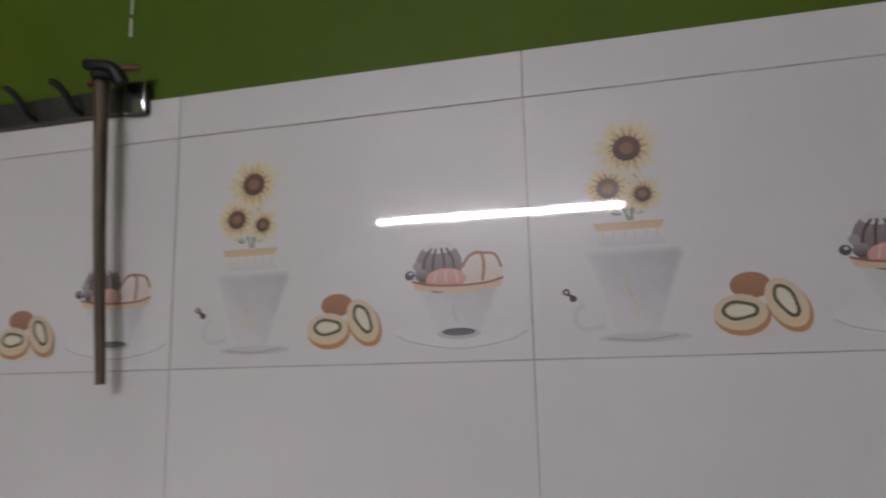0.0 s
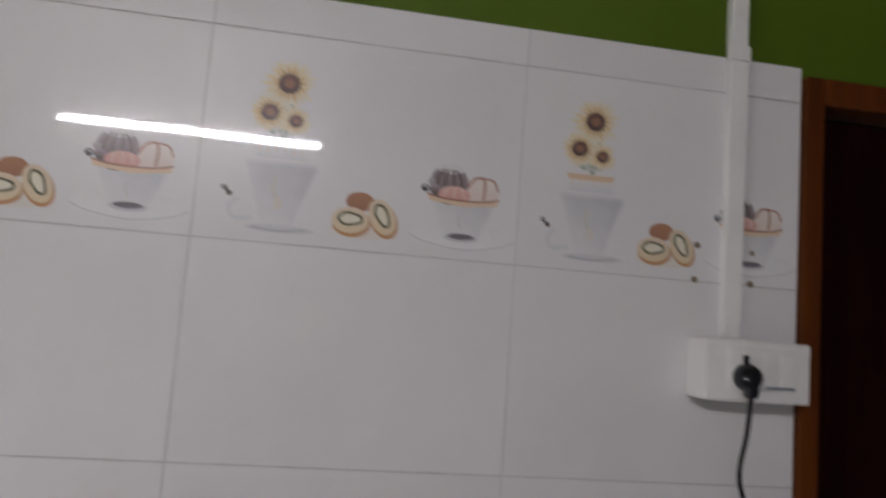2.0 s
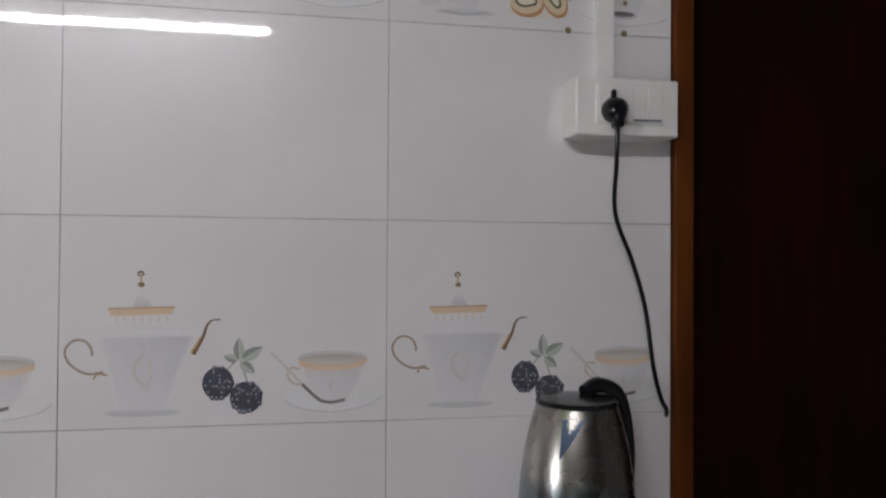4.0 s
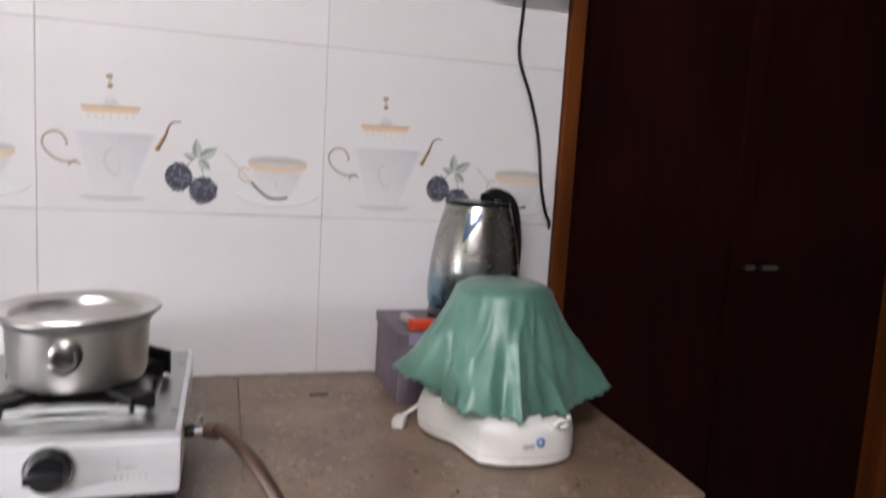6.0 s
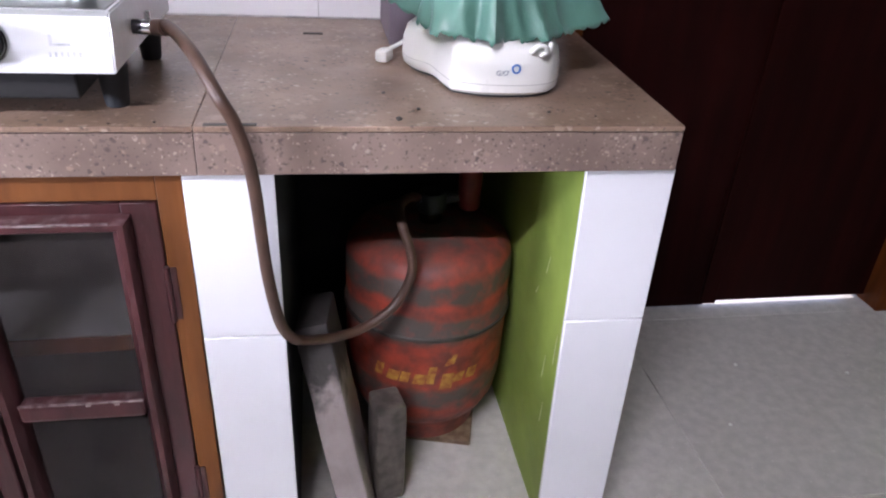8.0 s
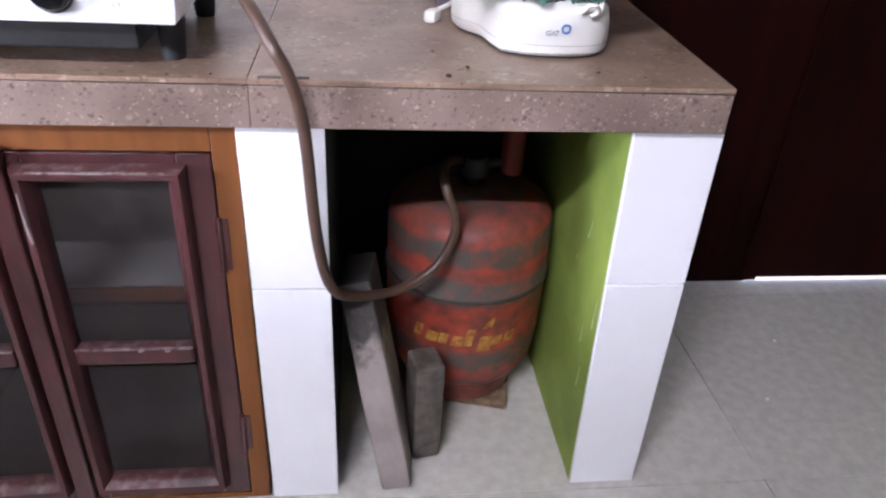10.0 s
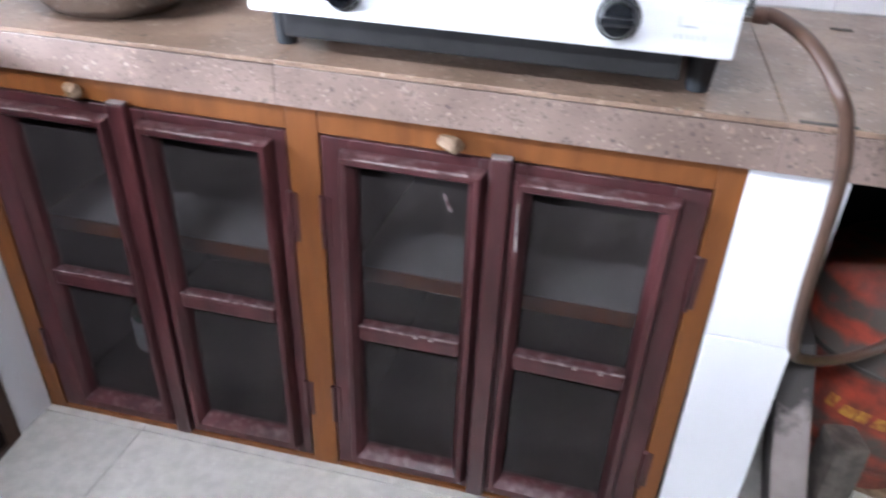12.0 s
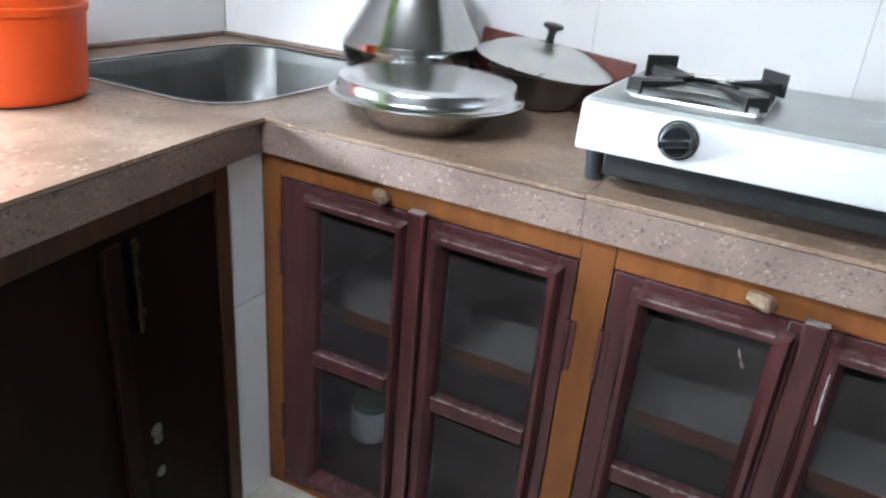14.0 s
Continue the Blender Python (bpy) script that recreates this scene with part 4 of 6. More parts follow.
tube(bm, [(-0.011, -0.085, 0.054), (-0.013, -0.093, 0.042), (0.0, -0.096, 0.034), (0.013, -0.093, 0.042), (0.011, -0.085, 0.054)], 0.0028, seg=8, steps=5)
part("ring_handle", bm, PAN_STEEL, pot, "small riveted ring handle")

# ---- gas niche ----
GX, GY = 0.195, -0.276
gas = thing("gas_cylinder", (GX, GY, 0.0), "grimy red gas cylinder standing in the niche", "gas cylinder")
part("foot_ring", lathe(bmesh.new(), [(0.100, 0.0135), (0.109, 0.0135), (0.112, 0.018), (0.114, 0.045), (0.122, 0.066), (0.112, 0.066), (0.100, 0.0135)], 48), GAS_RED, gas)
part("shell", lathe(bmesh.new(), [(0, 0.040), (0.06, 0.043), (0.110, 0.056), (0.136, 0.078), (0.150, 0.108), (0.156, 0.150), (0.1575, 0.200), (0.158, 0.286), (0.160, 0.290), (0.160, 0.300), (0.158, 0.304), (0.158, 0.386), (0.157, 0.402), (0.1535, 0.417), (0.147, 0.429), (0.136, 0.439), (0.119, 0.446), (0.096, 0.451), (0.066, 0.455), (0.03, 0.458), (0.0, 0.459)], 72), GAS_RED, gas)
part("weld_band", lathe(bmesh.new(), [(0.1585, 0.289), (0.1622, 0.292), (0.1622, 0.298), (0.1585, 0.301)], 64), DARKSTONE, gas, "grimy weld seam")
part("valve", lathe(bmesh.new(), [(0, 0.456), (0.022, 0.456), (0.022, 0.463), (0.014, 0.463), (0.014, 0.477), (0, 0.477)], 20), BRASS, gas)


def shell_patch(bm, arc, z, h, lean=0.0, r=0.1589):
    """A flat stroke of paint that follows the shell: length along the arc, height, lean."""
    a0, a1 = arc
    steps = 3
    lo = [bm.verts.new((r * math.cos(radians(a0 + (a1 - a0) * k / steps)), r * math.sin(radians(a0 + (a1 - a0) * k / steps)), z)) for k in range(steps + 1)]
    hi = [bm.verts.new((r * math.cos(radians(a0 + lean + (a1 - a0) * k / steps)), r * math.sin(radians(a0 + lean + (a1 - a0) * k / steps)), z + h)) for k in range(steps + 1)]
    for k in range(steps):
        bm.faces.new((lo[k], lo[k + 1], hi[k + 1], hi[k]))


# worn brand lettering, kept as plain slanted bars
bm = bmesh.new()
for i, (w, h, dz) in enumerate(((4.0, 0.020, 0.002), (5.6, 0.016, 0.0), (4.2, 0.017, 0.0), (5.6, 0.016, -0.001), (3.6, 0.027, 0.0), (5.8, 0.025, -0.011), (4.6, 0.014, 0.0), (5.0, 0.016, 0.001))):
    shell_patch(bm, (-134 + 9.2 * i, -134 + 9.2 * i + w * 1.5), 0.196 + 1.3 * dz, 1.45 * h, 2.2)
part("faded_marking", bm, YELLOW, gas, "worn yellow painted bars", smooth=False)
bm = bmesh.new()
shell_patch(bm, (-85, -82), 0.236, 0.016, 2.5)
shell_patch(bm, (-82, -78.5), 0.238, 0.022, 2.5)
part("flame_mark", bm, YELLOW, gas, "worn yellow painted mark", smooth=False)
reg = thing("gas_regulator", (GX, GY, 0.4775), "dull red gas regulator on the cylinder valve", "regulator")
REG_RED = material("dull_red_plastic", (0.16, 0.012, 0.009), 0.6, vary=0.3, scale=40)
part("body", lathe(bmesh.new(), [(0, 0), (0.024, 0), (0.028, 0.008), (0.028, 0.030), (0.022, 0.038), (0, 0.040)], 28), DARKGREY, reg)
bm = tube(bmesh.new(), [(0.020, 0.0, 0.020), (0.050, 0.0, 0.026)], 0.010, seg=12, smooth=False)
part("outlet", bm, DARKGREY, reg)
part("switch", lathe(bmesh.new(), [(0, 0.004), (0.018, 0.004), (0.021, 0.010), (0.021, 0.086), (0.017, 0.096), (0, 0.098)], 24, 0.070, 0.0), REG_RED, reg, "red plastic knob")
hose = thing("gas_hose", (0, 0, 0), "brown rubber gas hose hanging from the stove", "hose")
part("hose_tube", tube(bmesh.new(), [(-0.203, -0.505, 0.850), (-0.178, -0.525, 0.853), (-0.145, -0.590, 0.840), (-0.115, -0.635, 0.803), (-0.099, -0.636, 0.768), (-0.085, -0.632, 0.700), (-0.076, -0.622, 0.550), (-0.060, -0.600, 0.450), (-0.026, -0.545, 0.392), (0.045, -0.487, 0.363), (0.105, -0.463, 0.388), (0.136, -0.450, 0.435), (0.139, -0.440, 0.475), (0.124, -0.420, 0.522), (0.126, -0.370, 0.532), (0.150, -0.310, 0.520), (0.172, -0.280, 0.505)], 0.0080, seg=14), HOSE, hose)
part("end_sleeve", tube(bmesh.new(), [(0.167, -0.287, 0.508), (0.180, -0.272, 0.500)], 0.0105, smooth=False), BLACK, hose, "black end sleeve")
part("end_sleeve", tube(bmesh.new(), [(-0.199, -0.506, 0.850), (-0.186, -0.517, 0.852)], 0.0102, smooth=False), HOSE, hose, "thicker brown sleeve")


def stone_block(name, mat, sx, sy, sz, label, category, m):
    bm = bmesh.new()
    box(bm, -sx / 2, sx / 2, 0, sy, 0, sz, 0.006, 2)
    bmesh.ops.subdivide_edges(bm, edges=[e for e in bm.edges if e.calc_length() > 0.05], cuts=5, use_grid_fill=True)
    for v in bm.verts:
        v.co += 0.0022 * noise.noise_vector(v.co * 28)
    ob = tagged(part(name, bm, mat), label, category)
    ob.matrix_world = m
    return ob


stone_block("stone_slab", SLAB_STONE, 0.054, 0.15, 0.405, "grey stone slab with a sooty top leaning in the niche", "stone slab", pose(0.046, -0.600, 0.006, -12, -11.5, -3))
stone_block("grinding_stone", GRIND_STONE, 0.054, 0.062, 0.214, "dark upright grinding stone on the niche floor", "grinding stone", pose(0.106, -0.526, 0.001, -3, 1, 12))
tagged(part("wooden_board", boxed(-0.10, 0.10, -0.11, 0.11, 0.0005, 0.0130, bevel=0.002), WOOD_PALE), "thin wooden board under the gas cylinder", "board").matrix_world = pose(0.210, -0.272, 0, 0, 0, -14.5)

# ---- food mixer under its cloth ----
mixer = thing("mixer_grinder", (0.252, -0.414, TOP), "white plastic mixer base partly under a cloth", "mixer")


def mixer_loop(k, z):
    """Plan outline of the base: a wide front lobe and a narrower body reaching back to the side."""
    out = []
    for x, y in ((-0.066, -0.070), (-0.030, -0.090), (0.020, -0.094), (0.066, -0.082), (0.092, -0.048), (0.098, 0.000), (0.090, 0.060), (0.060, 0.120), (0.010, 0.150), (-0.050, 0.155), (-0.095, 0.130), (-0.110, 0.090), (-0.103, 0.050), (-0.082, 0.015), (-0.074, -0.030)):
        out.append(((x * 1.16 if x < 0 else x) * k * 0.975, y * k * 0.975 + 0.005, z))
    pts = smooth_path(out + [out[0]], 4)[:-1]
    return [tuple(p) for p in pts]


part("base", loft(bmesh.new(), [mixer_loop(k, z) for k, z in ((0.93, 0.0035), (0.985, 0.008), (1.0, 0.020), (0.99, 0.045), (0.95, 0.062), (0.86, 0.072), (0.70, 0.078))]), WHITE_PLASTIC, mixer)
part("seam", loft(bmesh.new(), [mixer_loop(k, z) for k, z in ((0.995, 0.0185), (1.0022, 0.0188), (1.0022, 0.0198), (0.995, 0.0201))], False, False), SEAM_GREY, mixer, "thin grey moulding seam")
part("foot_skirt", loft(bmesh.new(), [mixer_loop(k, z) for k, z in ((0.90, 0.0), (0.925, 0.001), (0.925, 0.005))]), DARKGREY, mixer, "dark grey rubber skirt")
part("jar", lathe(bmesh.new(), [(0, 0.078), (0.060, 0.078), (0.066, 0.12), (0.070, 0.225), (0.060, 0.244), (0, 0.250)], 32, -0.006, 0.048), WHITE_PLASTIC, mixer)
part("logo_mark", tube(bmesh.new(), [(0.013 + 0.0055 * math.cos(a), -0.0895 + 0.006 * abs(math.cos(a)) * 0.3, 0.043 + 0.0055 * math.sin(a)) for a in [0.5712 * i for i in range(12)]], 0.0014, seg=6, steps=2), BLUE_INK, mixer, "small blue swirl mark", smooth=False)
part("tied_lead", tube(bmesh.new(), [(0.036, -0.078, 0.064), (0.034, -0.088, 0.068), (0.040, -0.093, 0.076), (0.050, -0.092, 0.075), (0.054, -0.086, 0.066), (0.048, -0.084, 0.062), (0.060, -0.076, 0.064), (0.064, -0.072, 0.076)], 0.0036, seg=10), WHITE_PLASTIC, mixer)
txt = bpy.data.curves.new("model_text", "FONT")
txt.body, txt.size, txt.extrude, txt.align_x = "GX7", 0.0096, 0.0002, "CENTER"
txt.materials.append(GREY_INK)
txt_ob = new("model_text", txt)
txt_ob.parent = mixer
txt_ob.matrix_basis = pose(-0.006, -0.0890, 0.034, 90, 0, 2)


def cloth_mesh():
    """A cloth dropped over the jar: round crown, a few broad folds, two raised wings and a frayed hem."""
    # angle round the jar, reach of the hem, drop of the hem below the crown
    hem = ((5, 0.128, 0.190), (35, 0.112, 0.200), (62, 0.135, 0.195), (90, 0.112, 0.200), (120, 0.128, 0.185), (146, 0.120, 0.170), (166, 0.170, 0.148), (184, 0.152, 0.154), (198, 0.108, 0.172), (212, 0.124, 0.178), (229, 0.144, 0.180), (243, 0.136, 0.179), (253, 0.126, 0.182), (263, 0.148, 0.181), (272, 0.120, 0.184), (284, 0.118, 0.185), (298, 0.142, 0.180), (310, 0.132, 0.180), (322, 0.144, 0.176), (340, 0.184, 0.164), (352, 0.152, 0.175))

    def around(deg, k):
        n = len(hem)
        for i in range(n):
            a0, a1 = hem[i][0], hem[(i + 1) % n][0] + (360 if i == n - 1 else 0)
            d = deg if deg >= hem[0][0] else deg + 360
            if a0 <= d <= a1:
                p = [hem[(i + j) % n][k] for j in (-1, 0, 1, 2)]
                t = (d - a0) / (a1 - a0)
                t = 0.5 * t + 0.5 * t * t * (3 - 2 * t)
                return p[1] + (p[2] - p[1]) * t

    bm = bmesh.new()
    seg, rows = 216, 34
    rings = []
    for j in range(1, rows + 1):
        t = j / rows
        ring = []
        for i in range(seg):
            deg = 360 * i / seg
            a = radians(deg)
            reach, drop = around(deg, 1), around(deg, 2)
            mean = 0.128
            fray = 0.0022 * math.sin(31 * a + 1) + 0.0022 * math.sin(67 * a) + 0.0018 * math.sin(101 * a + 2)
            if t < 0.32:
                q = t / 0.32
                r, z = 0.080 * math.sin(q * math.pi / 2) ** 0.8, -0.024 * (1 - math.cos(q * math.pi / 2)) ** 1.5
            else:
                q = (t - 0.32) / 0.68
                r = 0.080 + (mean - 0.080) * q ** 0.95 + (reach - mean) * q ** 1.35
                z = -0.024 - (drop - 0.024) * q + fray * max(0.0, q - 0.9) * 10
            p = Vector((math.cos(a) * 2.2, math.sin(a) * 2.2, t * 1.6))
            soft = noise.noise(p * 1.7 + Vector((4, 0, 0)))
            crease = abs(noise.noise(p * 1.9 + Vector((9, 3, 1))))
            fine = noise.noise(Vector((math.cos(a) * 9, math.sin(a) * 9, t * 4)))
            k = min(1.0, max(0.0, t - 0.2) * 2.2)
            r += k * (0.008 * soft + 0.011 * (0.16 - crease) + 0.0007 * fine)
            ring.append(bm.verts.new((r * math.cos(a), r * math.sin(a), z + 0.0012 * soft)))
        rings.append(ring)
    c = bm.verts.new((0, 0, 0))
    for i in range(seg):
        bm.faces.new((c, rings[0][i], rings[0][(i + 1) % seg]))
    for a, b in zip(rings, rings[1:]):
        for i in range(seg):
            bm.faces.new((a[i], b[i], b[(i + 1) % seg], a[(i + 1) % seg]))
    return bm


cloth = tagged(part("cover_cloth", cloth_mesh(), CLOTH), "green satin cloth draped over the mixer, frayed hem", "cloth")
cloth.location = (0.246, -0.366, 1.020)
sol = cloth.modifiers.new("thickness", "SOLIDIFY")
sol.thickness = 0.0012
cord = new("power_cord")
cord.parent = mixer
cord.location = (0.105 - 0.252, -0.300 + 0.414, 0)
part("cable", tube(bmesh.new(), [(0.0, 0.0, 0.016), (0.020, 0.012, 0.022), (0.045, 0.024, 0.034), (0.075, 0.045, 0.045)], 0.0035, seg=10), WHITE_PLASTIC, cord)
bm = boxed(-0.026, 0.006, -0.011, 0.011, 0.0005, 0.020, bevel=0.006)
bmesh.ops.transform(bm, matrix=pose(0, 0, 0, 0, 0, 62), verts=bm.verts)
part("plug", bm, WHITE_PLASTIC, cord)

# ---- box with the kettle on it ----
carton = thing("cardboard_box", (0.118, -0.205, TOP), "mauve cardboard box carrying the kettle", "box")
part("body", boxed(0, 0.285, 0, 0.185, 0.0005, 0.112, bevel=0.002), BOX_MAT, carton)
part("lid", boxed(-0.003, 0.288, -0.003, 0.188, 0.1125, 0.134, bevel=0.002), BOX_MAT, carton)
part("label_patch", boxed(0.018, 0.070, -0.0038, -0.0032, 0.112, 0.133), BOX_LABEL, carton, "pale lavender patch", smooth=False)
clip = thing("plastic_clip", (0.165, -0.185, TOP + 0.134), "red-orange plastic clip with a grey stub on the box", "clip")
part("clip_body", boxed(-0.026, 0.026, -0.012, 0.012, 0.0005, 0.020, bevel=0.005), RED_ORANGE, clip)
for x in (-0.015, 0.0, 0.015):
    part("clip_rib", boxed(x - 0.0045, x + 0.0045, -0.0145, -0.0125, 0.003, 0.018, bevel=0.001), RED_ORANGE, clip)
part("stub", tube(bmesh.new(), [(-0.010, 0.020, 0.010), (-0.020, 0.060, 0.012)], 0.008, seg=12, smooth=False), ALU, clip, "dull grey metal stub")

kettle = thing("electric_kettle", (0.283, -0.118, TOP + 0.1345), "steel electric kettle with black handle and base", "kettle")
part("base_ring", lathe(bmesh.new(), [(0, 0), (0.082, 0), (0.086, 0.004), (0.086, 0.024), (0.084, 0.030), (0, 0.030)], 48), BLACK, kettle)
part("body", lathe(bmesh.new(), [(0.084, 0.0305), (0.0885, 0.040), (0.0895, 0.070), (0.086, 0.115), (0.078, 0.165), (0.068, 0.205), (0.062, 0.226), (0.0, 0.226)], 64), KETTLE, kettle)
part("collar", lathe(bmesh.new(), [(0.0625, 0.2265), (0.0635, 0.229), (0.060, 0.234), (0.03, 0.236), (0.0, 0.236)], 48), BLACK, kettle, "black lid rim")
bm = bmesh.new()
for za, zb in ((0.214, 0.160),):
    rows = []
    for i in range(7):
        t = i / 6
        z = za + (zb - za) * t
        rr = 0.0655 + (0.214 - z) * 0.245
        pts = []
        for rad in (rr + 0.0012, rr - 0.003):
            for dg in ((-128, -128 + 27 * (1 - t) + 1) if rad > rr else (-128 + 27 * (1 - t) + 1, -128)):
                pts.append((rad * math.cos(radians(dg)), rad * math.sin(radians(dg)), z))
        rows.append(pts)
    loft(bm, rows)
part("water_window", bm, BLUE_PANE, kettle, "dark blue tapered water window", smooth=False)
bm = tube(bmesh.new(), [(0.020, 0.020, 0.238), (0.048, 0.030, 0.248), (0.085, 0.038, 0.226), (0.101, 0.042, 0.150), (0.097, 0.040, 0.075), (0.082, 0.034, 0.050)], 0.0125, seg=14)
part("handle", bm, BLACK, kettle)
tagged(part("kettle_cord", tube(bmesh.new(), [(0.361, -0.090, 1.560), (0.366, -0.074, 1.500), (0.382, -0.032, 1.420), (0.416, -0.026, 1.338), (0.440, -0.024, 1.260), (0.455, -0.024, 1.160), (0.470, -0.022, 1.105), (0.483, -0.016, 1.085), (0.492, 0.002, 1.070)], 0.0038, seg=10), BLACK), "black kettle cord hanging from the wall socket", "power cord")

# ---- wall socket and trunking ----
sock = thing("socket_box", (0.299, -0.026, 1.546), "white switched wall socket box with a plug in it", "socket")
part("back_box", boxed(0, 0.180, -0.040, 0.025, 0, 0.096, bevel=0.004), SOCKET_WHITE, sock)
part("face_plate", boxed(0.034, 0.152, -0.044, -0.0405, 0.018, 0.084, bevel=0.0015), SOCKET_WHITE, sock)
for x in (0.094, 0.122):
    part("rocker_switch", boxed(x, x + 0.025, -0.0485, -0.0445, 0.024, 0.078, bevel=0.002), SOCKET_WHITE, sock)
part("socket_face", boxed(0.038, 0.090, -0.0455, -0.0442, 0.022, 0.080, bevel=0.0005), SOCKET_WHITE, sock)
part("indicator_bar", boxed(0.097, 0.145, -0.0492, -0.0487, 0.0235, 0.0265), GREY_INK, sock, "thin grey marks", smooth=False)
bm = bmesh.new()
lathe(bm, [(0, 0), (0.021, 0), (0.022, 0.008), (0.017, 0.022), (0.010, 0.028), (0, 0.028)], 28)
bmesh.ops.transform(bm, matrix=pose(0.361, -0.072, 1.585, 90, 0, 0), verts=bm.verts)
box(bm, 0.352, 0.370, -0.100, -0.078, 1.553, 1.580, 0.006, 2)
box(bm, 0.356, 0.364, -0.080, -0.071, 1.603, 1.619, 0.002, 1)
tagged(part("power_plug", bm, BLACK), "black round plug pushed into the wall socket", "plug")
trunk = thing("cable_trunking", (0.371, 0, 0), "white plastic cable trunking up the wall", "cable trunking")
part("lower_run", boxed(-0.016, 0.016, -0.016, -0.0008, 1.643, 2.118, bevel=0.002), SOCKET_WHITE, trunk)
part("upper_run", boxed(-0.0155, 0.0155, -0.014, 0.0055, 2.146, CEIL - 0.001, bevel=0.002), SOCKET_WHITE, trunk)
part("coupler", boxed(-0.019, 0.019, -0.019, -0.0008, 2.1185, 2.1455, bevel=0.003), SOCKET_WHITE, trunk)
for x, z in ((0.312, 1.795), (0.309, 1.737), (0.412, 1.790), (0.411, 1.737)):
    bm = lathe(bmesh.new(), [(0, 0), (0.0058, 0), (0.0045, 0.0016), (0, 0.002)], 12)
    bmesh.ops.transform(bm, matrix=pose(x, -0.0004, z, 90, 0, 0), verts=bm.verts)
    tagged(part("wall_plug", bm, BROWN_SPOT), "small brown plug filling an old drill hole", "wall plug", "plugs beside the trunking")

# ---- hook rail and stick ----
rail = thing("hook_rail", (-1.05, 0.006, 2.128), "dark steel hook rail on the green wall", "hook rail")
part("bar", boxed(-0.60, 0.0, -0.016, -0.001, -0.020, 0.022, bevel=0.003), DARK_STEEL, rail)
for x in (-0.018, -0.47):
    part("end_bracket", boxed(x - 0.018, x + 0.018, -0.022, -0.0165, -0.024, 0.026, bevel=0.003), STEEL_POLISH, rail, "bright end bracket")
for x in (-0.113, -0.196, -0.272, -0.358, -0.440, -0.54):
    bm = tube(bmesh.new(), [(x, -0.017, -0.012), (x, -0.034, -0.008), (x - 0.005, -0.046, 0.010), (x - 0.016, -0.052, 0.024), (x - 0.024, -0.052, 0.028)], (0.0042, 0.0052), seg=8, steps=5)
    part("hook", bm, IRON, rail, "black bent hook")
stick = thing("wooden_stick", (-1.092, 0, 0), "long thin wooden stick hanging from the rail", "stick")
part("shaft", tube(bmesh.new(), [(-0.010, -0.043, 2.150), (-0.002, -0.040, 1.95), (0.012, -0.036, 1.716)], (0.0105, 0.0068), seg=12, steps=6), WOOD_STICK, stick)
bm = tube(bmesh.new(), [(-0.042, -0.030, 2.152), (0.0, -0.048, 2.160), (0.045, -0.034, 2.164)], 0.0048, seg=8, steps=4)
part("cross_twig", bm, RED_BOARD, stick, "reddish thin cross piece")
bm = tube(bmesh.new(), [(-0.030, -0.050, 2.172), (-0.010, -0.054, 2.166), (0.015, -0.052, 2.160), (0.028, -0.045, 2.140)], 0.009, seg=8, steps=4)
tube(bm, [(-0.014, -0.030, 2.150), (-0.013, -0.056, 2.152), (0.008, -0.056, 2.150), (0.009, -0.030, 2.146)], 0.006, seg=8, steps=4)
part("binding", bm, IRON, stick, "dark cord binding")
tagged(part("wall_shelf", boxed(XW + 0.001, -1.43, -0.10, 0.0055, 2.425, 2.45, bevel=0.002), SLATE), "grey wall shelf edge high on the green wall", "shelf")
bm = tube(bmesh.new(), [(-1.094, 0.0055, 2.375), (-1.096, 0.005, 2.31), (-1.097, 0.005, 2.275)], 0.0016, seg=6, steps=3)
tube(bm, [(-1.097, 0.005, 2.268), (-1.0965, 0.005, 2.25), (-1.0965, 0.005, 2.238)], (0.0018, 0.0028), seg=6, steps=3)
part("paint_drip", bm, WHITE_PAINT, wall_north, "white paint run")

# ---- pans, pot and bucket by the sink ----
pan = thing("serving_bowl", (-1.138, -0.447, TOP), "wide steel bowl covered by an upturned steel plate", "bowl")
part("bowl", lathe(bmesh.new(), [(0, 0.0005), (0.088, 0.0005), (0.098, 0.005), (0.110, 0.018), (0.124, 0.044), (0.140, 0.050), (0.140, 0.052), (0.0, 0.050)], 72), STEEL, pan)
part("plate_lid", lathe(bmesh.new(), [(0.140, 0.0525), (0.1675, 0.0525), (0.1690, 0.0540), (0.1675, 0.0560), (0.1610, 0.0570), (0.1565, 0.0600), (0.1540, 0.0660), (0.1525, 0.0760), (0.1505, 0.0795), (0.1470, 0.0805), (0.1430, 0.0800), (0.1400, 0.0812), (0.1360, 0.0828), (0.1300, 0.0832), (0.09, 0.0838), (0.04, 0.0842), (0.0, 0.0843)], 72), STEEL_POLISH, pan, "upturned polished steel plate")
pan2 = thing("covered_pan", (-1.050, -0.142, TOP), "dark steel pan with a tilted domed lid and black knob", "pan")
part("pan", lathe(bmesh.new(), [(0, 0.0005), (0.058, 0.0005), (0.072, 0.008), (0.090, 0.032), (0.104, 0.066), (0.110, 0.072), (0.110, 0.074), (0.102, 0.066), (0.0, 0.062)], 64), PAN_STEEL, pan2)
tilt = pose(0, 0, 0.079, 0, 8, 0)
bm = lathe(bmesh.new(), [(0.120, 0.006), (0.137, 0.0065), (0.139, 0.0085), (0.135, 0.011), (0.126, 0.014), (0.108, 0.025), (0.080, 0.036), (0.048, 0.043), (0.020, 0.046), (0.0, 0.0465)], 64)
bmesh.ops.transform(bm, matrix=tilt, verts=bm.verts)
pan_lid = part("lid", bm, LID_STEEL, pan2, "domed steel lid")
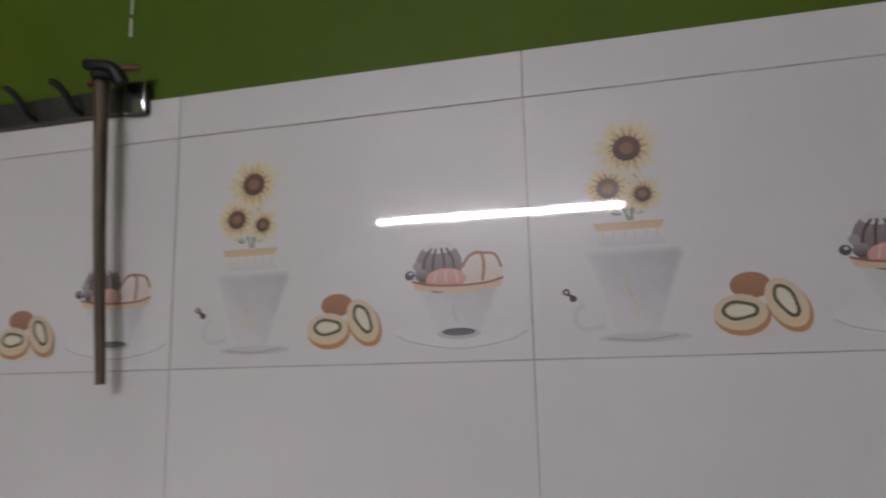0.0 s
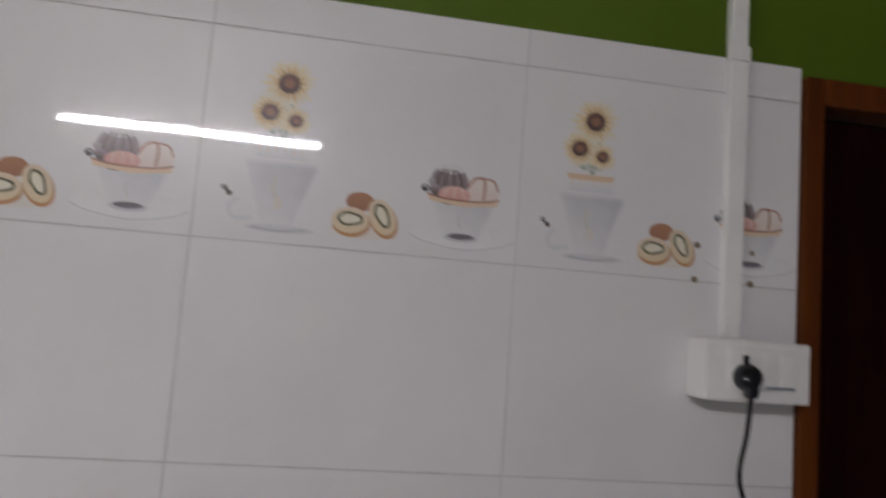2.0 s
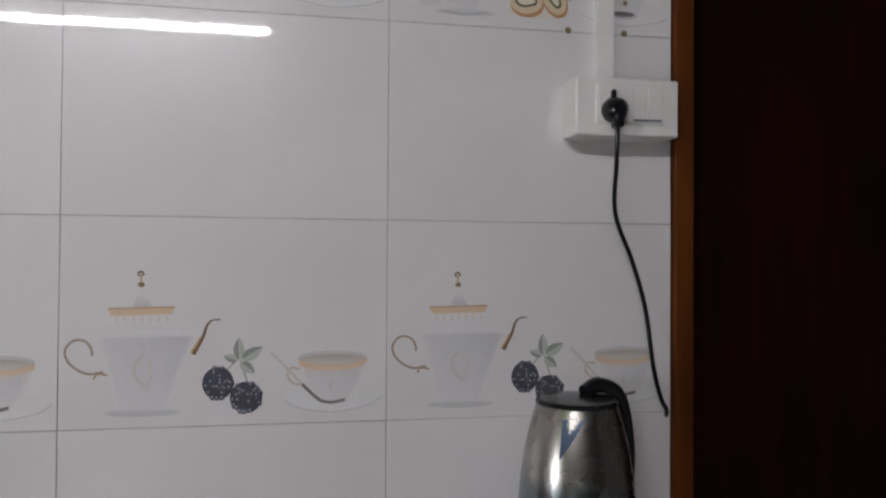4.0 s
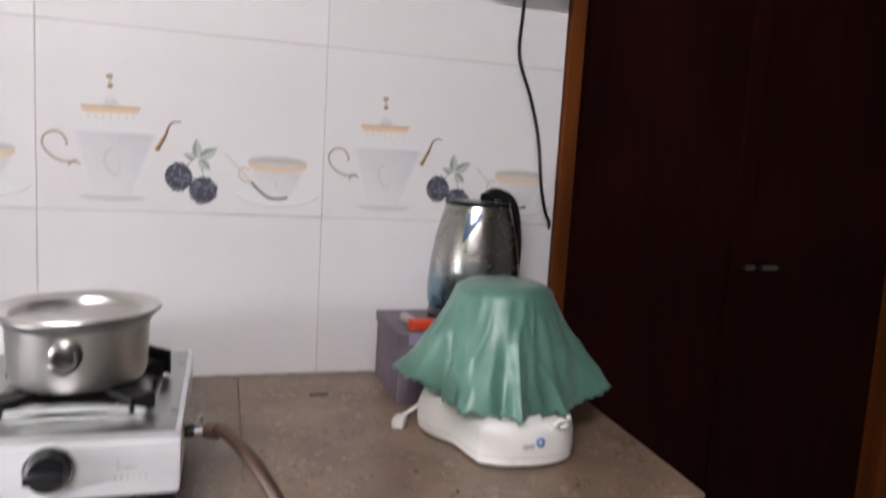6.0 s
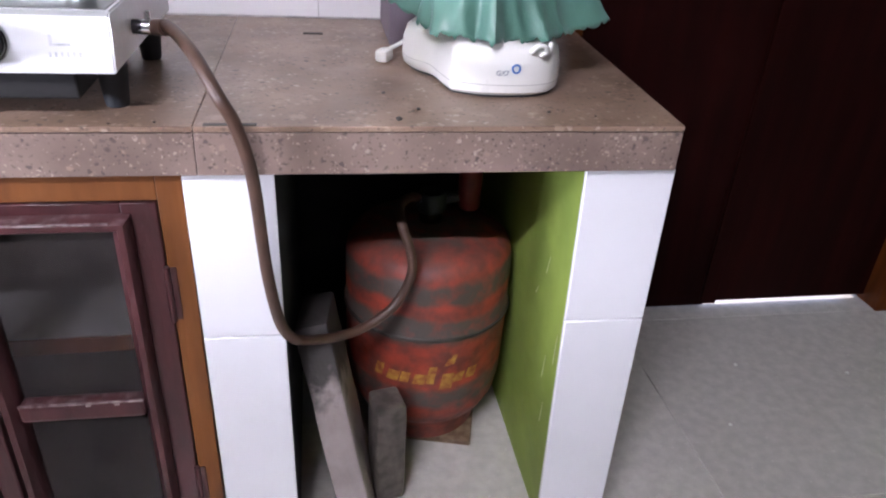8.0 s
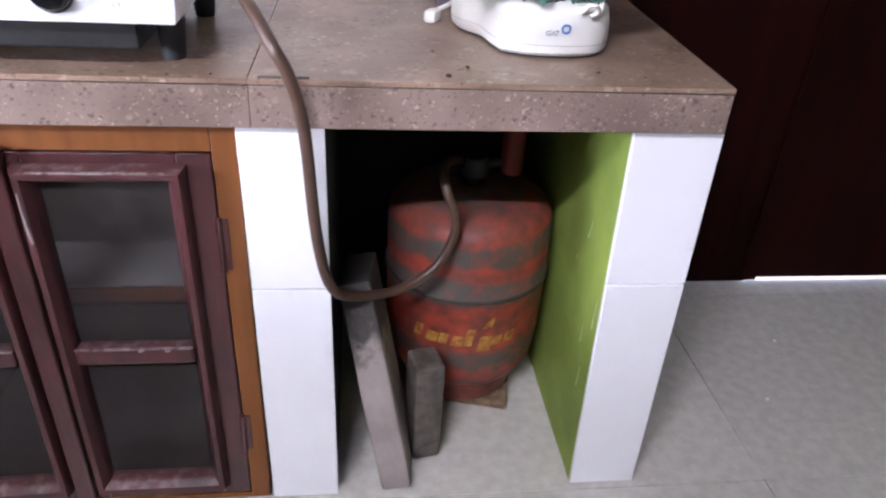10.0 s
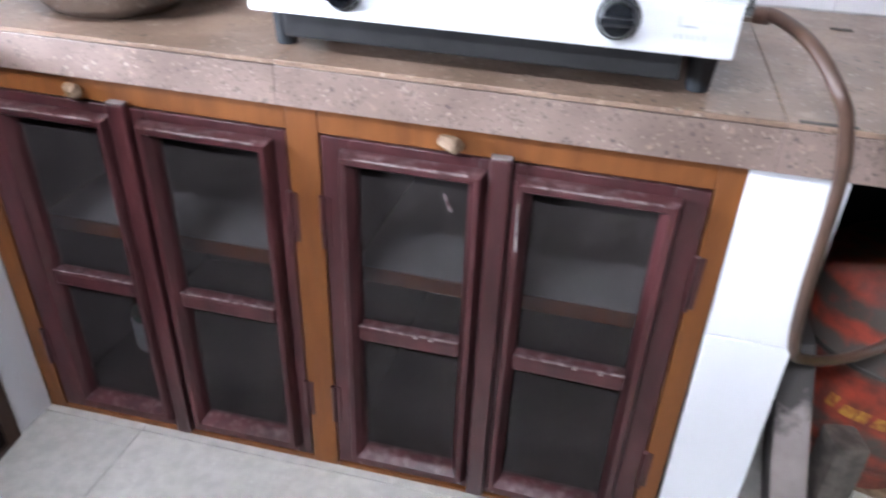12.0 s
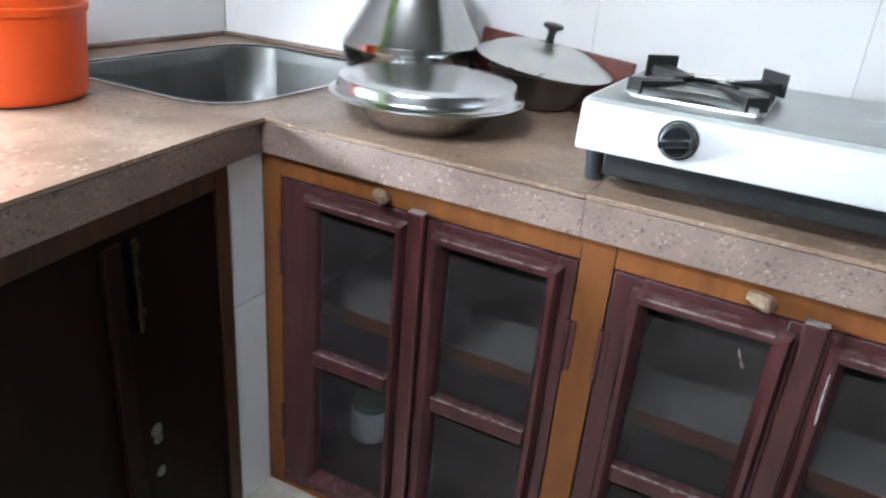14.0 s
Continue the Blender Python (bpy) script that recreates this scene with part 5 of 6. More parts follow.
bm = lathe(bmesh.new(), [(0, 0.0466), (0.010, 0.0466), (0.008, 0.053), (0.0075, 0.066), (0.012, 0.072), (0.020, 0.076), (0.021, 0.081), (0.017, 0.084), (0, 0.085)], 24)
bmesh.ops.transform(bm, matrix=tilt, verts=bm.verts)
part("lid_knob", bm, BLACK, pan_lid, "black mushroom knob")
bm = boxed(-0.019, 0.019, -0.007, 0.007, 0.0445, 0.0478, bevel=0.001)
bmesh.ops.transform(bm, matrix=tilt, verts=bm.verts)
part("knob_washer", bm, STEEL, pan_lid, "flat steel washer")
pot2 = thing("water_pot", (-1.335, -0.172, TOP), "aluminium water pot with sloping shoulder and narrow neck", "pot")
part("body", lathe(bmesh.new(), [(0, 0.0005), (0.095, 0.0005), (0.118, 0.008), (0.142, 0.040), (0.149, 0.072), (0.150, 0.085), (0.147, 0.0945)], 64), STEEL, pot2)
part("shoulder", lathe(bmesh.new(), [(0.1475, 0.0950), (0.144, 0.0985), (0.118, 0.140), (0.094, 0.180), (0.0905, 0.1895)], 64), STEEL, pot2, "smooth sloping shoulder")
part("neck_rim", lathe(bmesh.new(), [(0.0905, 0.190), (0.092, 0.200), (0.104, 0.212), (0.106, 0.216), (0.100, 0.215), (0.086, 0.200), (0.084, 0.17), (0.0, 0.10)], 64), STEEL, pot2, "flared steel rim")
tagged(part("scouring_pad", boxed(-1.530, -1.490, -0.095, -0.045, TOP + 0.003, TOP + 0.028, bevel=0.007), GREEN_PAD), "small green scouring pad at the sink edge", "scouring pad")
board = tagged(part("chopping_board", boxed(-0.175, 0.175, -0.012, 0.006, 0.0, 0.092, bevel=0.004), RED_BOARD), "red-brown wooden board leaning on the tiled wall", "board")
board.matrix_world = pose(-1.08, -0.018, TOP + 0.0155, -5, 5, 0)
bucket = thing("bucket", (-1.748, -0.800, TOP), "bright orange plastic bucket on the side worktop", "bucket")
part("shell", lathe(bmesh.new(), [(0, 0.004), (0.108, 0.0005), (0.116, 0.004), (0.120, 0.012), (0.1300, 0.140), (0.1335, 0.142), (0.1345, 0.152), (0.1325, 0.155), (0.142, 0.262), (0.147, 0.264), (0.147, 0.272), (0.139, 0.272), (0.130, 0.19), (0.115, 0.02), (0, 0.016)], 64), ORANGE, bucket)
for sx in (-1, 1):
    part("handle_lug", boxed(sx * 0.144 - 0.009, sx * 0.143 + 0.009, -0.014, 0.014, 0.205, 0.245, bevel=0.003), ORANGE, bucket)
part("bail_handle", tube(bmesh.new(), [(-0.151, 0, 0.225), (-0.156, -0.03, 0.262), (-0.10, -0.12, 0.290), (0.0, -0.155, 0.298), (0.10, -0.12, 0.290), (0.156, -0.03, 0.262), (0.151, 0, 0.225)], 0.003, seg=8), STEEL, bucket, "thin wire handle")
jar = thing("plastic_jar", (-1.272, -0.37, 0.0135 + floor_z(-1.245)), "small pale blue-white plastic jar inside the cabinet", "jar")
part("body", lathe(bmesh.new(), [(0, 0.0005), (0.043, 0.0005), (0.046, 0.006), (0.046, 0.072), (0.040, 0.080), (0, 0.080)], 28), PALE_JAR, jar)
part("lid", lathe(bmesh.new(), [(0, 0.0805), (0.042, 0.0805), (0.042, 0.096), (0, 0.097)], 28), GREEN_PAD, jar, "dark green screw lid")
tagged(part("worktop_stain", boxed(-0.028, 0.006, -0.139, -0.129, TOP + 0.0004, TOP + 0.0022, bevel=0.0006), DARKSTONE), "dark metal clip lying on the worktop", "clip")
tagged(part("edge_chip", boxed(-0.140, -0.078, FRONT + 0.001, FRONT + 0.009, TOP + 0.0003, TOP + 0.0016, bevel=0.0005), DARKSTONE), "dark strip of old sealant on the worktop edge", "sealant strip")

for x, y, r in ((0.095, -0.589, 0.0042), (0.125, -0.549, 0.0030), (0.085, -0.479, 0.0024), (-0.196, -0.600, 0.0022), (-0.246, -0.604, 0.0018), (0.30, -0.56, 0.0026), (0.36, -0.575, 0.0020)):
    bm = bmesh.new()
    bmesh.ops.create_icosphere(bm, subdivisions=2, radius=r)
    for v in bm.verts:
        v.co *= 1 + 0.4 * noise.noise(v.co * 400 + Vector((x * 90, y * 90, 0)))
        v.co.z = v.co.z * 0.55 + r * 0.5
    tagged(part("crumb", bm, DARKSTONE), "dark dry crumb lying on the stone worktop", "crumb", "crumbs on the worktop").location = (x, y, TOP + 0.0003)
for x, y, r in ((0.981, -0.203, 0.005), (1.246, -0.259, 0.005), (0.86, -0.40, 0.004)):
    bm = bmesh.new()
    bmesh.ops.create_icosphere(bm, subdivisions=2, radius=r)
    for v in bm.verts:
        v.co *= 1 + 0.5 * noise.noise(v.co * 300 + Vector((x * 90, y * 90, 0)))
        v.co.z = v.co.z * 0.4 + r * 0.45
    tagged(part("crumb", bm, WHITE_PAINT), "pale crumb lying on the floor tiles", "crumb", "crumbs on the floor").location = (x, y, 0.0005)


# ---- pictures printed on the wall tiles ----
class Picture:
    """Collects flat glazed shapes in a tile's own plane, each a hair above the last."""

    def __init__(self):
        self.v, self.f, self.c, self.lift = [], [], [], 0.0003

    def shape(self, pts, top, bottom=None):
        bottom = bottom or top
        zs = [p[1] for p in pts]
        lo, hi = min(zs), max(zs)
        base = len(self.v)
        for u, w in pts:
            t = (w - lo) / (hi - lo) if hi > lo else 1
            self.v.append((u, -self.lift, w))
            self.c.append([b + (a - b) * t for a, b in zip(top, bottom)])
        self.f.append(list(range(base, base + len(pts))))
        self.lift += 0.000008

    def oval(self, u, w, a, b, top, bottom=None, turn=0.0, n=22):
        ct, st = math.cos(radians(turn)), math.sin(radians(turn))
        self.shape([(u + a * math.cos(q) * ct - b * math.sin(q) * st, w + a * math.cos(q) * st + b * math.sin(q) * ct) for q in (2 * math.pi * i / n for i in range(n))], top, bottom)

    def line(self, pts, width, color, taper=1.0):
        path = [Vector((u, 0, w)) for u, w in pts]
        path = smooth_path(path, 5) if len(path) > 2 else path
        k = len(path)
        for i in range(k - 1):
            d = (path[i + 1] - path[i]).normalized()
            s = Vector((-d.z, 0, d.x))
            wa, wb = (0.5 * width * (1 - (1 - taper) * j / (k - 1)) for j in (i, i + 1))
            self.shape([((path[i] + s * wa).x, (path[i] + s * wa).z), ((path[i + 1] + s * wb).x, (path[i + 1] + s * wb).z), ((path[i + 1] - s * wb).x, (path[i + 1] - s * wb).z), ((path[i] - s * wa).x, (path[i] - s * wa).z)], color)
            self.lift -= 0.000008
        self.lift += 0.000008

    def wash(self, left, right, w_top, w_low, tone, tint):
        """A shaded body between two edges; tone(s, t) gives how strongly the tint covers the white glaze."""
        rows, cols = 12, 10
        base = len(self.v)
        for j in range(rows + 1):
            t = j / rows
            w = w_top + (w_low - w_top) * t
            for i in range(cols + 1):
                q = i / cols
                u = left(t) + (right(t) - left(t)) * q
                k = tone(q, t) * (1 + 0.25 * noise.noise(Vector((u * 45, w * 45, 2))))
                self.v.append((u, -self.lift, w))
                self.c.append([a + (b - a) * max(0.0, min(1.0, k)) for a, b in zip((0.735, 0.72, 0.725), tint)])
        for j in range(rows):
            for i in range(cols):
                o = base + j * (cols + 1) + i
                self.f.append([o, o + 1, o + cols + 2, o + cols + 1])
        self.lift += 0.000008

    def leaf(self, u, w, length, width, turn, dark, pale):
        """A pointed leaf in two tones with a pale vein."""
        ct, st = math.cos(radians(turn)), math.sin(radians(turn))
        spine = [i / 8 for i in range(9)]
        for sgn, col in ((1, dark), (-1, pale)):
            pts = [(length * q, 0.0) for q in spine] + [(length * q, sgn * width * math.sin(math.pi * q ** 0.8) ** 0.9) for q in spine[-2:0:-1]]
            self.shape([(u + x * ct - y * st, w + x * st + y * ct) for x, y in pts], col)
        self.line([(u, w), (u + length * 0.9 * ct, w + length * 0.9 * st)], 0.0010, (0.56, 0.57, 0.53))

    def mesh(self, name):
        me = bpy.data.meshes.new(name)
        me.from_pydata(self.v, [], self.f)
        at = me.color_attributes.new("ink", "FLOAT_COLOR", "POINT")
        at.data.foreach_set("color", [x for c in self.c for x in (*(0.93 * k + 0.07 * 0.72 for k in c), 1.0)])
        me.materials.append(PRINT)
        return me


WHITE_INK, PALE, SHADE, DEEP = (0.74, 0.73, 0.735), (0.615, 0.62, 0.645), (0.55, 0.55, 0.57), (0.42, 0.42, 0.45)
GOLD, GOLD_D, BROWN, DKBROWN = (0.66, 0.48, 0.32), (0.42, 0.25, 0.13), (0.20, 0.085, 0.045), (0.07, 0.035, 0.028)
PETAL, PETAL2, LEAF, KIWI, KIWI_RIM = (0.74, 0.62, 0.42), (0.66, 0.46, 0.24), (0.30, 0.34, 0.28), (0.68, 0.56, 0.42), (0.42, 0.23, 0.13)


def sunflower(p, u, w, r):
    rnd = random.Random(int(u * 1000))
    for ring, (rr, n, wide, col) in enumerate(((2.45, 20, 0.55, (0.73, 0.67, 0.54)), (2.1, 17, 0.50, (0.73, 0.62, 0.41)), (1.65, 15, 0.45, (0.67, 0.48, 0.25)))):
        for i in range(n):
            q = 2 * math.pi * (i + 0.3 * rnd.random()) / n + ring * 0.2
            k = rr * r * (0.85 + 0.3 * rnd.random())
            c, sn = math.cos(q), math.sin(q)
            h = wide * 0.5 * r
            pts = [(0.7 * r * c - h * sn * 0.8, 0.7 * r * sn + h * c * 0.8), (0.72 * k * c - h * sn, 0.72 * k * sn + h * c), (k * c, k * sn), (0.72 * k * c + h * sn, 0.72 * k * sn - h * c), (0.7 * r * c + h * sn * 0.8, 0.7 * r * sn - h * c * 0.8)]
            p.shape([(u + x, w + y) for x, y in pts], col)
            p.lift -= 0.0000074
        p.lift += 0.000008
    for i in range(16):
        q = 2 * math.pi * i / 16 + 0.1
        p.line([(u + 0.8 * r * math.cos(q), w + 0.8 * r * math.sin(q)), (u + 1.32 * r * math.cos(q), w + 1.32 * r * math.sin(q))], 0.0016, DKBROWN, 0.3)
    p.oval(u, w, r, r * 0.95, (0.15, 0.06, 0.035), DKBROWN)
    p.oval(u, w, r * 0.5, r * 0.45, (0.26, 0.115, 0.06))


def body_wash(p, top, low, bow, tint, strength):
    """A vessel's body: edges bow inwards from the top pair to the low pair, shade deepest under the rim."""
    (l0, r0, w0), (l1, r1, w1) = top, low

    def tone(q, t):
        edge = min(1.0, q / 0.07, (1 - q) / 0.07)
        return strength * edge * (1 - 0.72 * t) * (0.50 + 0.50 * q) * min(1.0, t / 0.04 + 0.35)

    p.wash(lambda t: l0 + (l1 - l0) * (t + bow * math.sin(math.pi * t)), lambda t: r0 + (r1 - r0) * (t + bow * math.sin(math.pi * t)), w0, w1, tone, tint)


def sunflower_picture():
    p = Picture()
    # urn with sunflowers
    p.oval(0.128, 0.022, 0.052, 0.006, (0.62, 0.62, 0.63), SHADE)
    body_wash(p, (0.061, 0.187, 0.126), (0.093, 0.149, 0.028), 0.04, (0.44, 0.45, 0.49), 0.95)
    p.shape([(0.084, 0.149), (0.153, 0.149), (0.160, 0.130), (0.082, 0.130)], WHITE_INK, PALE)
    p.shape([(0.077, 0.159), (0.160, 0.159), (0.155, 0.149), (0.081, 0.149)], GOLD, (0.72, 0.52, 0.36))
    for i in range(6):
        p.line([(0.088 + 0.0125 * i, 0.148), (0.088 + 0.0125 * i, 0.139)], 0.002, (0.70, 0.58, 0.46))
    p.line([(0.086, 0.022), (0.126, 0.0185), (0.166, 0.0235)], 0.0022, DEEP)
    p.line([(0.116, 0.100), (0.112, 0.085), (0.117, 0.070), (0.124, 0.058)], 0.004, (0.60, 0.55, 0.50))
    p.oval(0.122, 0.060, 0.007, 0.010, (0.66, 0.61, 0.56))
    p.line([(0.062, 0.064), (0.050, 0.050), (0.058, 0.034), (0.085, 0.036)], 0.006, PALE)
    p.oval(0.041, 0.078, 0.0045, 0.0040, DKBROWN)
    p.oval(0.041, 0.078, 0.0018, 0.0018, PALE)
    p.oval(0.049, 0.070, 0.0045, 0.0040, DKBROWN)
    p.line([(0.043, 0.076), (0.048, 0.072)], 0.004, DKBROWN)
    for a, b in (((0.119, 0.160), (0.112, 0.185)), ((0.121, 0.160), (0.128, 0.182)), ((0.123, 0.160), (0.122, 0.215))):
        p.line([a, b], 0.0035, LEAF)
    for u, w, t in ((0.112, 0.168, 158), (0.127, 0.168, 28), (0.122, 0.216, -32), (0.117, 0.168, 100)):
        p.leaf(u, w, 0.021, 0.0042, t, (0.26, 0.33, 0.28), (0.42, 0.48, 0.40))
    p.oval(0.120, 0.188, 0.016, 0.012, PETAL)
    sunflower(p, 0.097, 0.201, 0.0135)
    sunflower(p, 0.137, 0.191, 0.0100)
    sunflower(p, 0.122, 0.249, 0.0165)
    # kiwi fruit
    p.oval(0.252, 0.030, 0.052, 0.012, (0.70, 0.66, 0.61))
    p.oval(0.246, 0.076, 0.022, 0.015, (0.42, 0.19, 0.09), (0.33, 0.14, 0.07))
    for u, w, a, b, t in ((0.233, 0.046, 0.030, 0.022, 0), (0.282, 0.055, 0.031, 0.021, -62)):
        p.oval(u + 0.002, w - 0.0045, a, b, KIWI_RIM, (0.52, 0.24, 0.09), t)
        p.oval(u, w, a * 0.96, b * 0.93, KIWI, (0.70, 0.57, 0.36), t)
        ct, st = math.cos(radians(t)), math.sin(radians(t))
        p.oval(u, w + 0.002, a * 0.66, b * 0.46, (0.60, 0.53, 0.33), None, t)
        p.oval(u, w + 0.002, a * 0.50, b * 0.28, (0.74, 0.70, 0.58), None, t)
        for i in range(22):
            q = 2 * math.pi * i / 22
            x, y = a * 0.60 * math.cos(q), b * 0.42 * math.sin(q) * (1 + 0.12 * math.cos(3 * q))
            p.oval(u + x * ct - y * st, w + 0.002 + x * st + y * ct, 0.0034, 0.0021, (0.075, 0.07, 0.03), None, t + math.degrees(math.atan2(b * math.cos(q), -a * math.sin(q))), 7)
    # sundae bowl
    p.oval(0.410, 0.036, 0.084, 0.022, (0.70, 0.70, 0.705), (0.77, 0.765, 0.77))
    p.line([(0.327, 0.034), (0.350, 0.024), (0.410, 0.0155), (0.470, 0.024), (0.493, 0.035)], 0.0022, SHADE)
    body_wash(p, (0.353, 0.463, 0.094), (0.383, 0.435, 0.032), -0.10, (0.50, 0.51, 0.54), 0.85)
    p.oval(0.408, 0.034, 0.028, 0.007, SHADE)
    p.oval(0.408, 0.036, 0.021, 0.0048, (0.10, 0.085, 0.10), (0.17, 0.15, 0.18))
    p.oval(0.384, 0.118, 0.031, 0.033, (0.30, 0.25, 0.27), (0.13, 0.09, 0.09))
    p.oval(0.385, 0.143, 0.021, 0.008, (0.66, 0.64, 0.65))
    for du in (-0.020, -0.008, 0.006, 0.018):
        p.line([(0.385 + du * 0.5, 0.142), (0.385 + du * 0.95, 0.128), (0.385 + du * 1.1, 0.108)], 0.0032, DKBROWN)
    p.oval(0.362, 0.108, 0.009, 0.008, (0.34, 0.29, 0.31), DKBROWN)
    p.oval(0.346, 0.109, 0.0065, 0.0060, (0.06, 0.05, 0.06))
    p.oval(0.347, 0.111, 0.0025, 0.002, PALE)
    p.oval(0.356, 0.120, 0.006, 0.006, (0.35, 0.32, 0.33))
    p.oval(0.440, 0.112, 0.0265, 0.0225, (0.75, 0.69, 0.645), (0.70, 0.58, 0.52))
    p.line([(0.414, 0.116), (0.424, 0.130), (0.438, 0.133), (0.442, 0.118), (0.440, 0.098)], 0.0038, (0.36, 0.16, 0.09))
    p.line([(0.438, 0.133), (0.456, 0.130), (0.464, 0.114)], 0.0030, (0.36, 0.16, 0.09))
    p.oval(0.393, 0.102, 0.026, 0.014, (0.70, 0.42, 0.36), (0.60, 0.28, 0.23))
    for du in (-0.012, 0.0, 0.012):
        p.line([(0.393 + du, 0.113), (0.393 + du * 1.3, 0.098)], 0.0020, (0.74, 0.60, 0.56))
    p.shape([(0.349, 0.101), (0.372, 0.095), (0.408, 0.093), (0.445, 0.095), (0.466, 0.101), (0.462, 0.090), (0.408, 0.084), (0.354, 0.090)], GOLD, (0.72, 0.54, 0.38))
    p.line([(0.349, 0.101), (0.372, 0.0955), (0.408, 0.0935), (0.445, 0.0955), (0.466, 0.101)], 0.0026, (0.28, 0.11, 0.06))
    p.line([(0.404, 0.070), (0.402, 0.060), (0.407, 0.048)], 0.003, (0.60, 0.57, 0.54))
    return p.mesh("sunflower_print")


def teapot_picture():
    p = Picture()
    p.oval(0.122, 0.023, 0.056, 0.006, (0.60, 0.60, 0.615), SHADE)
    body_wash(p, (0.050, 0.206, 0.146), (0.084, 0.158, 0.027), 0.05, (0.50, 0.51, 0.55), 0.85)
    p.shape([(0.050, 0.139), (0.064, 0.151), (0.168, 0.152), (0.206, 0.144), (0.196, 0.141), (0.128, 0.140)], (0.745, 0.735, 0.74), (0.71, 0.70, 0.715))
    p.shape([(0.076, 0.172), (0.163, 0.174), (0.168, 0.151), (0.064, 0.150)], WHITE_INK, (0.70, 0.70, 0.71))
    p.shape([(0.069, 0.184), (0.169, 0.186), (0.163, 0.175), (0.075, 0.173)], GOLD, (0.72, 0.54, 0.36))
    p.line([(0.070, 0.1845), (0.168, 0.1865)], 0.0016, GOLD_D)
    for i in range(7):
        p.line([(0.082 + 0.0125 * i, 0.172), (0.082 + 0.0125 * i, 0.163)], 0.0022, (0.70, 0.58, 0.46))
    p.shape([(0.106, 0.187), (0.112, 0.204), (0.119, 0.210), (0.126, 0.204), (0.134, 0.187)], WHITE_INK, SHADE)
    p.oval(0.117, 0.238, 0.0055, 0.0045, DKBROWN, GOLD_D)
    p.oval(0.117, 0.238, 0.0022, 0.0018, PALE)
    p.oval(0.118, 0.221, 0.0050, 0.0040, DKBROWN, GOLD_D)
    p.line([(0.117, 0.234), (0.118, 0.224)], 0.0035, (0.55, 0.42, 0.26))
    p.line([(0.196, 0.112), (0.203, 0.125), (0.211, 0.140), (0.216, 0.156), (0.224, 0.165), (0.237, 0.166)], 0.0072, (0.16, 0.085, 0.04), 0.25)
    p.line([(0.192, 0.114), (0.200, 0.126), (0.206, 0.138)], 0.0030, (0.58, 0.38, 0.17))
    p.line([(0.048, 0.112), (0.046, 0.124), (0.036, 0.135), (0.020, 0.135), (0.009, 0.121), (0.013, 0.104), (0.028, 0.090), (0.045, 0.084), (0.064, 0.087)], 0.0036, (0.33, 0.25, 0.19))
    p.line([(0.050, 0.076), (0.056, 0.084), (0.070, 0.082)], 0.003, (0.36, 0.24, 0.15))
    p.line([(0.122, 0.112), (0.110, 0.100), (0.110, 0.082), (0.120, 0.068), (0.130, 0.062)], 0.0055, (0.60, 0.57, 0.55))
    p.line([(0.128, 0.108), (0.134, 0.092), (0.132, 0.072), (0.122, 0.062)], 0.0040, (0.64, 0.60, 0.57))
    p.line([(0.074, 0.022), (0.120, 0.0175), (0.170, 0.022)], 0.0020, SHADE)
    # blackberries
    p.oval(0.258, 0.026, 0.040, 0.010, (0.69, 0.69, 0.70))
    for a, b in (((0.264, 0.104), (0.246, 0.086)), ((0.268, 0.102), (0.278, 0.068))):
        p.line([a, b], 0.0025, (0.33, 0.36, 0.31))
    for u, w, n, k, t in ((0.266, 0.102, 0.036, 0.0085, 92), (0.270, 0.102, 0.038, 0.0095, 32), (0.264, 0.101, 0.024, 0.0065, 160), (0.268, 0.098, 0.028, 0.0085, -38)):
        p.leaf(u, w, n, k, t, (0.25, 0.29, 0.26), (0.44, 0.48, 0.43))
    rnd = random.Random(5)
    for cu, cw, a, b in ((0.234, 0.066, 0.024, 0.026), (0.277, 0.043, 0.025, 0.025)):
        p.oval(cu, cw, a, b, (0.028, 0.030, 0.060), (0.012, 0.013, 0.030))
        for i in range(30):
            q, r = rnd.random() * 6.283, math.sqrt(rnd.random()) * 0.95
            u, w = cu + a * r * math.cos(q), cw + b * r * math.sin(q)
            p.oval(u, w, 0.0042, 0.0040, (0.055, 0.058, 0.105), (0.016, 0.017, 0.036), 0, 8)
            p.oval(u - 0.0008, w + 0.0012, 0.0014, 0.0012, (0.46, 0.47, 0.52), None, 0, 6)
    # cup, saucer and spoon
    p.oval(0.414, 0.038, 0.079, 0.021, (0.71, 0.71, 0.715), (0.77, 0.77, 0.775))
    p.line([(0.336, 0.037), (0.360, 0.024), (0.414, 0.0165), (0.470, 0.026), (0.493, 0.040)], 0.0020, SHADE)
    p.line([(0.360, 0.086), (0.346, 0.088), (0.341, 0.076), (0.350, 0.064), (0.368, 0.060)], 0.0034, (0.58, 0.46, 0.36))
    body_wash(p, (0.357, 0.468, 0.100), (0.394, 0.434, 0.030), -0.12, (0.52, 0.52, 0.56), 0.80)
    p.oval(0.412, 0.103, 0.056, 0.012, (0.60, 0.58, 0.57), (0.50, 0.47, 0.46))
    p.oval(0.412, 0.101, 0.050, 0.008, (0.44, 0.38, 0.35), (0.64, 0.60, 0.56))
    p.shape([(0.357, 0.101), (0.380, 0.094), (0.412, 0.092), (0.445, 0.094), (0.468, 0.102), (0.466, 0.092), (0.445, 0.085), (0.412, 0.082), (0.380, 0.084), (0.360, 0.091)], GOLD, (0.73, 0.57, 0.43))
    for i in range(7):
        p.line([(0.370 + 0.0135 * i, 0.086 - 0.003 * math.sin(i / 6 * math.pi)), (0.370 + 0.0135 * i, 0.075)], 0.002, (0.72, 0.60, 0.50))
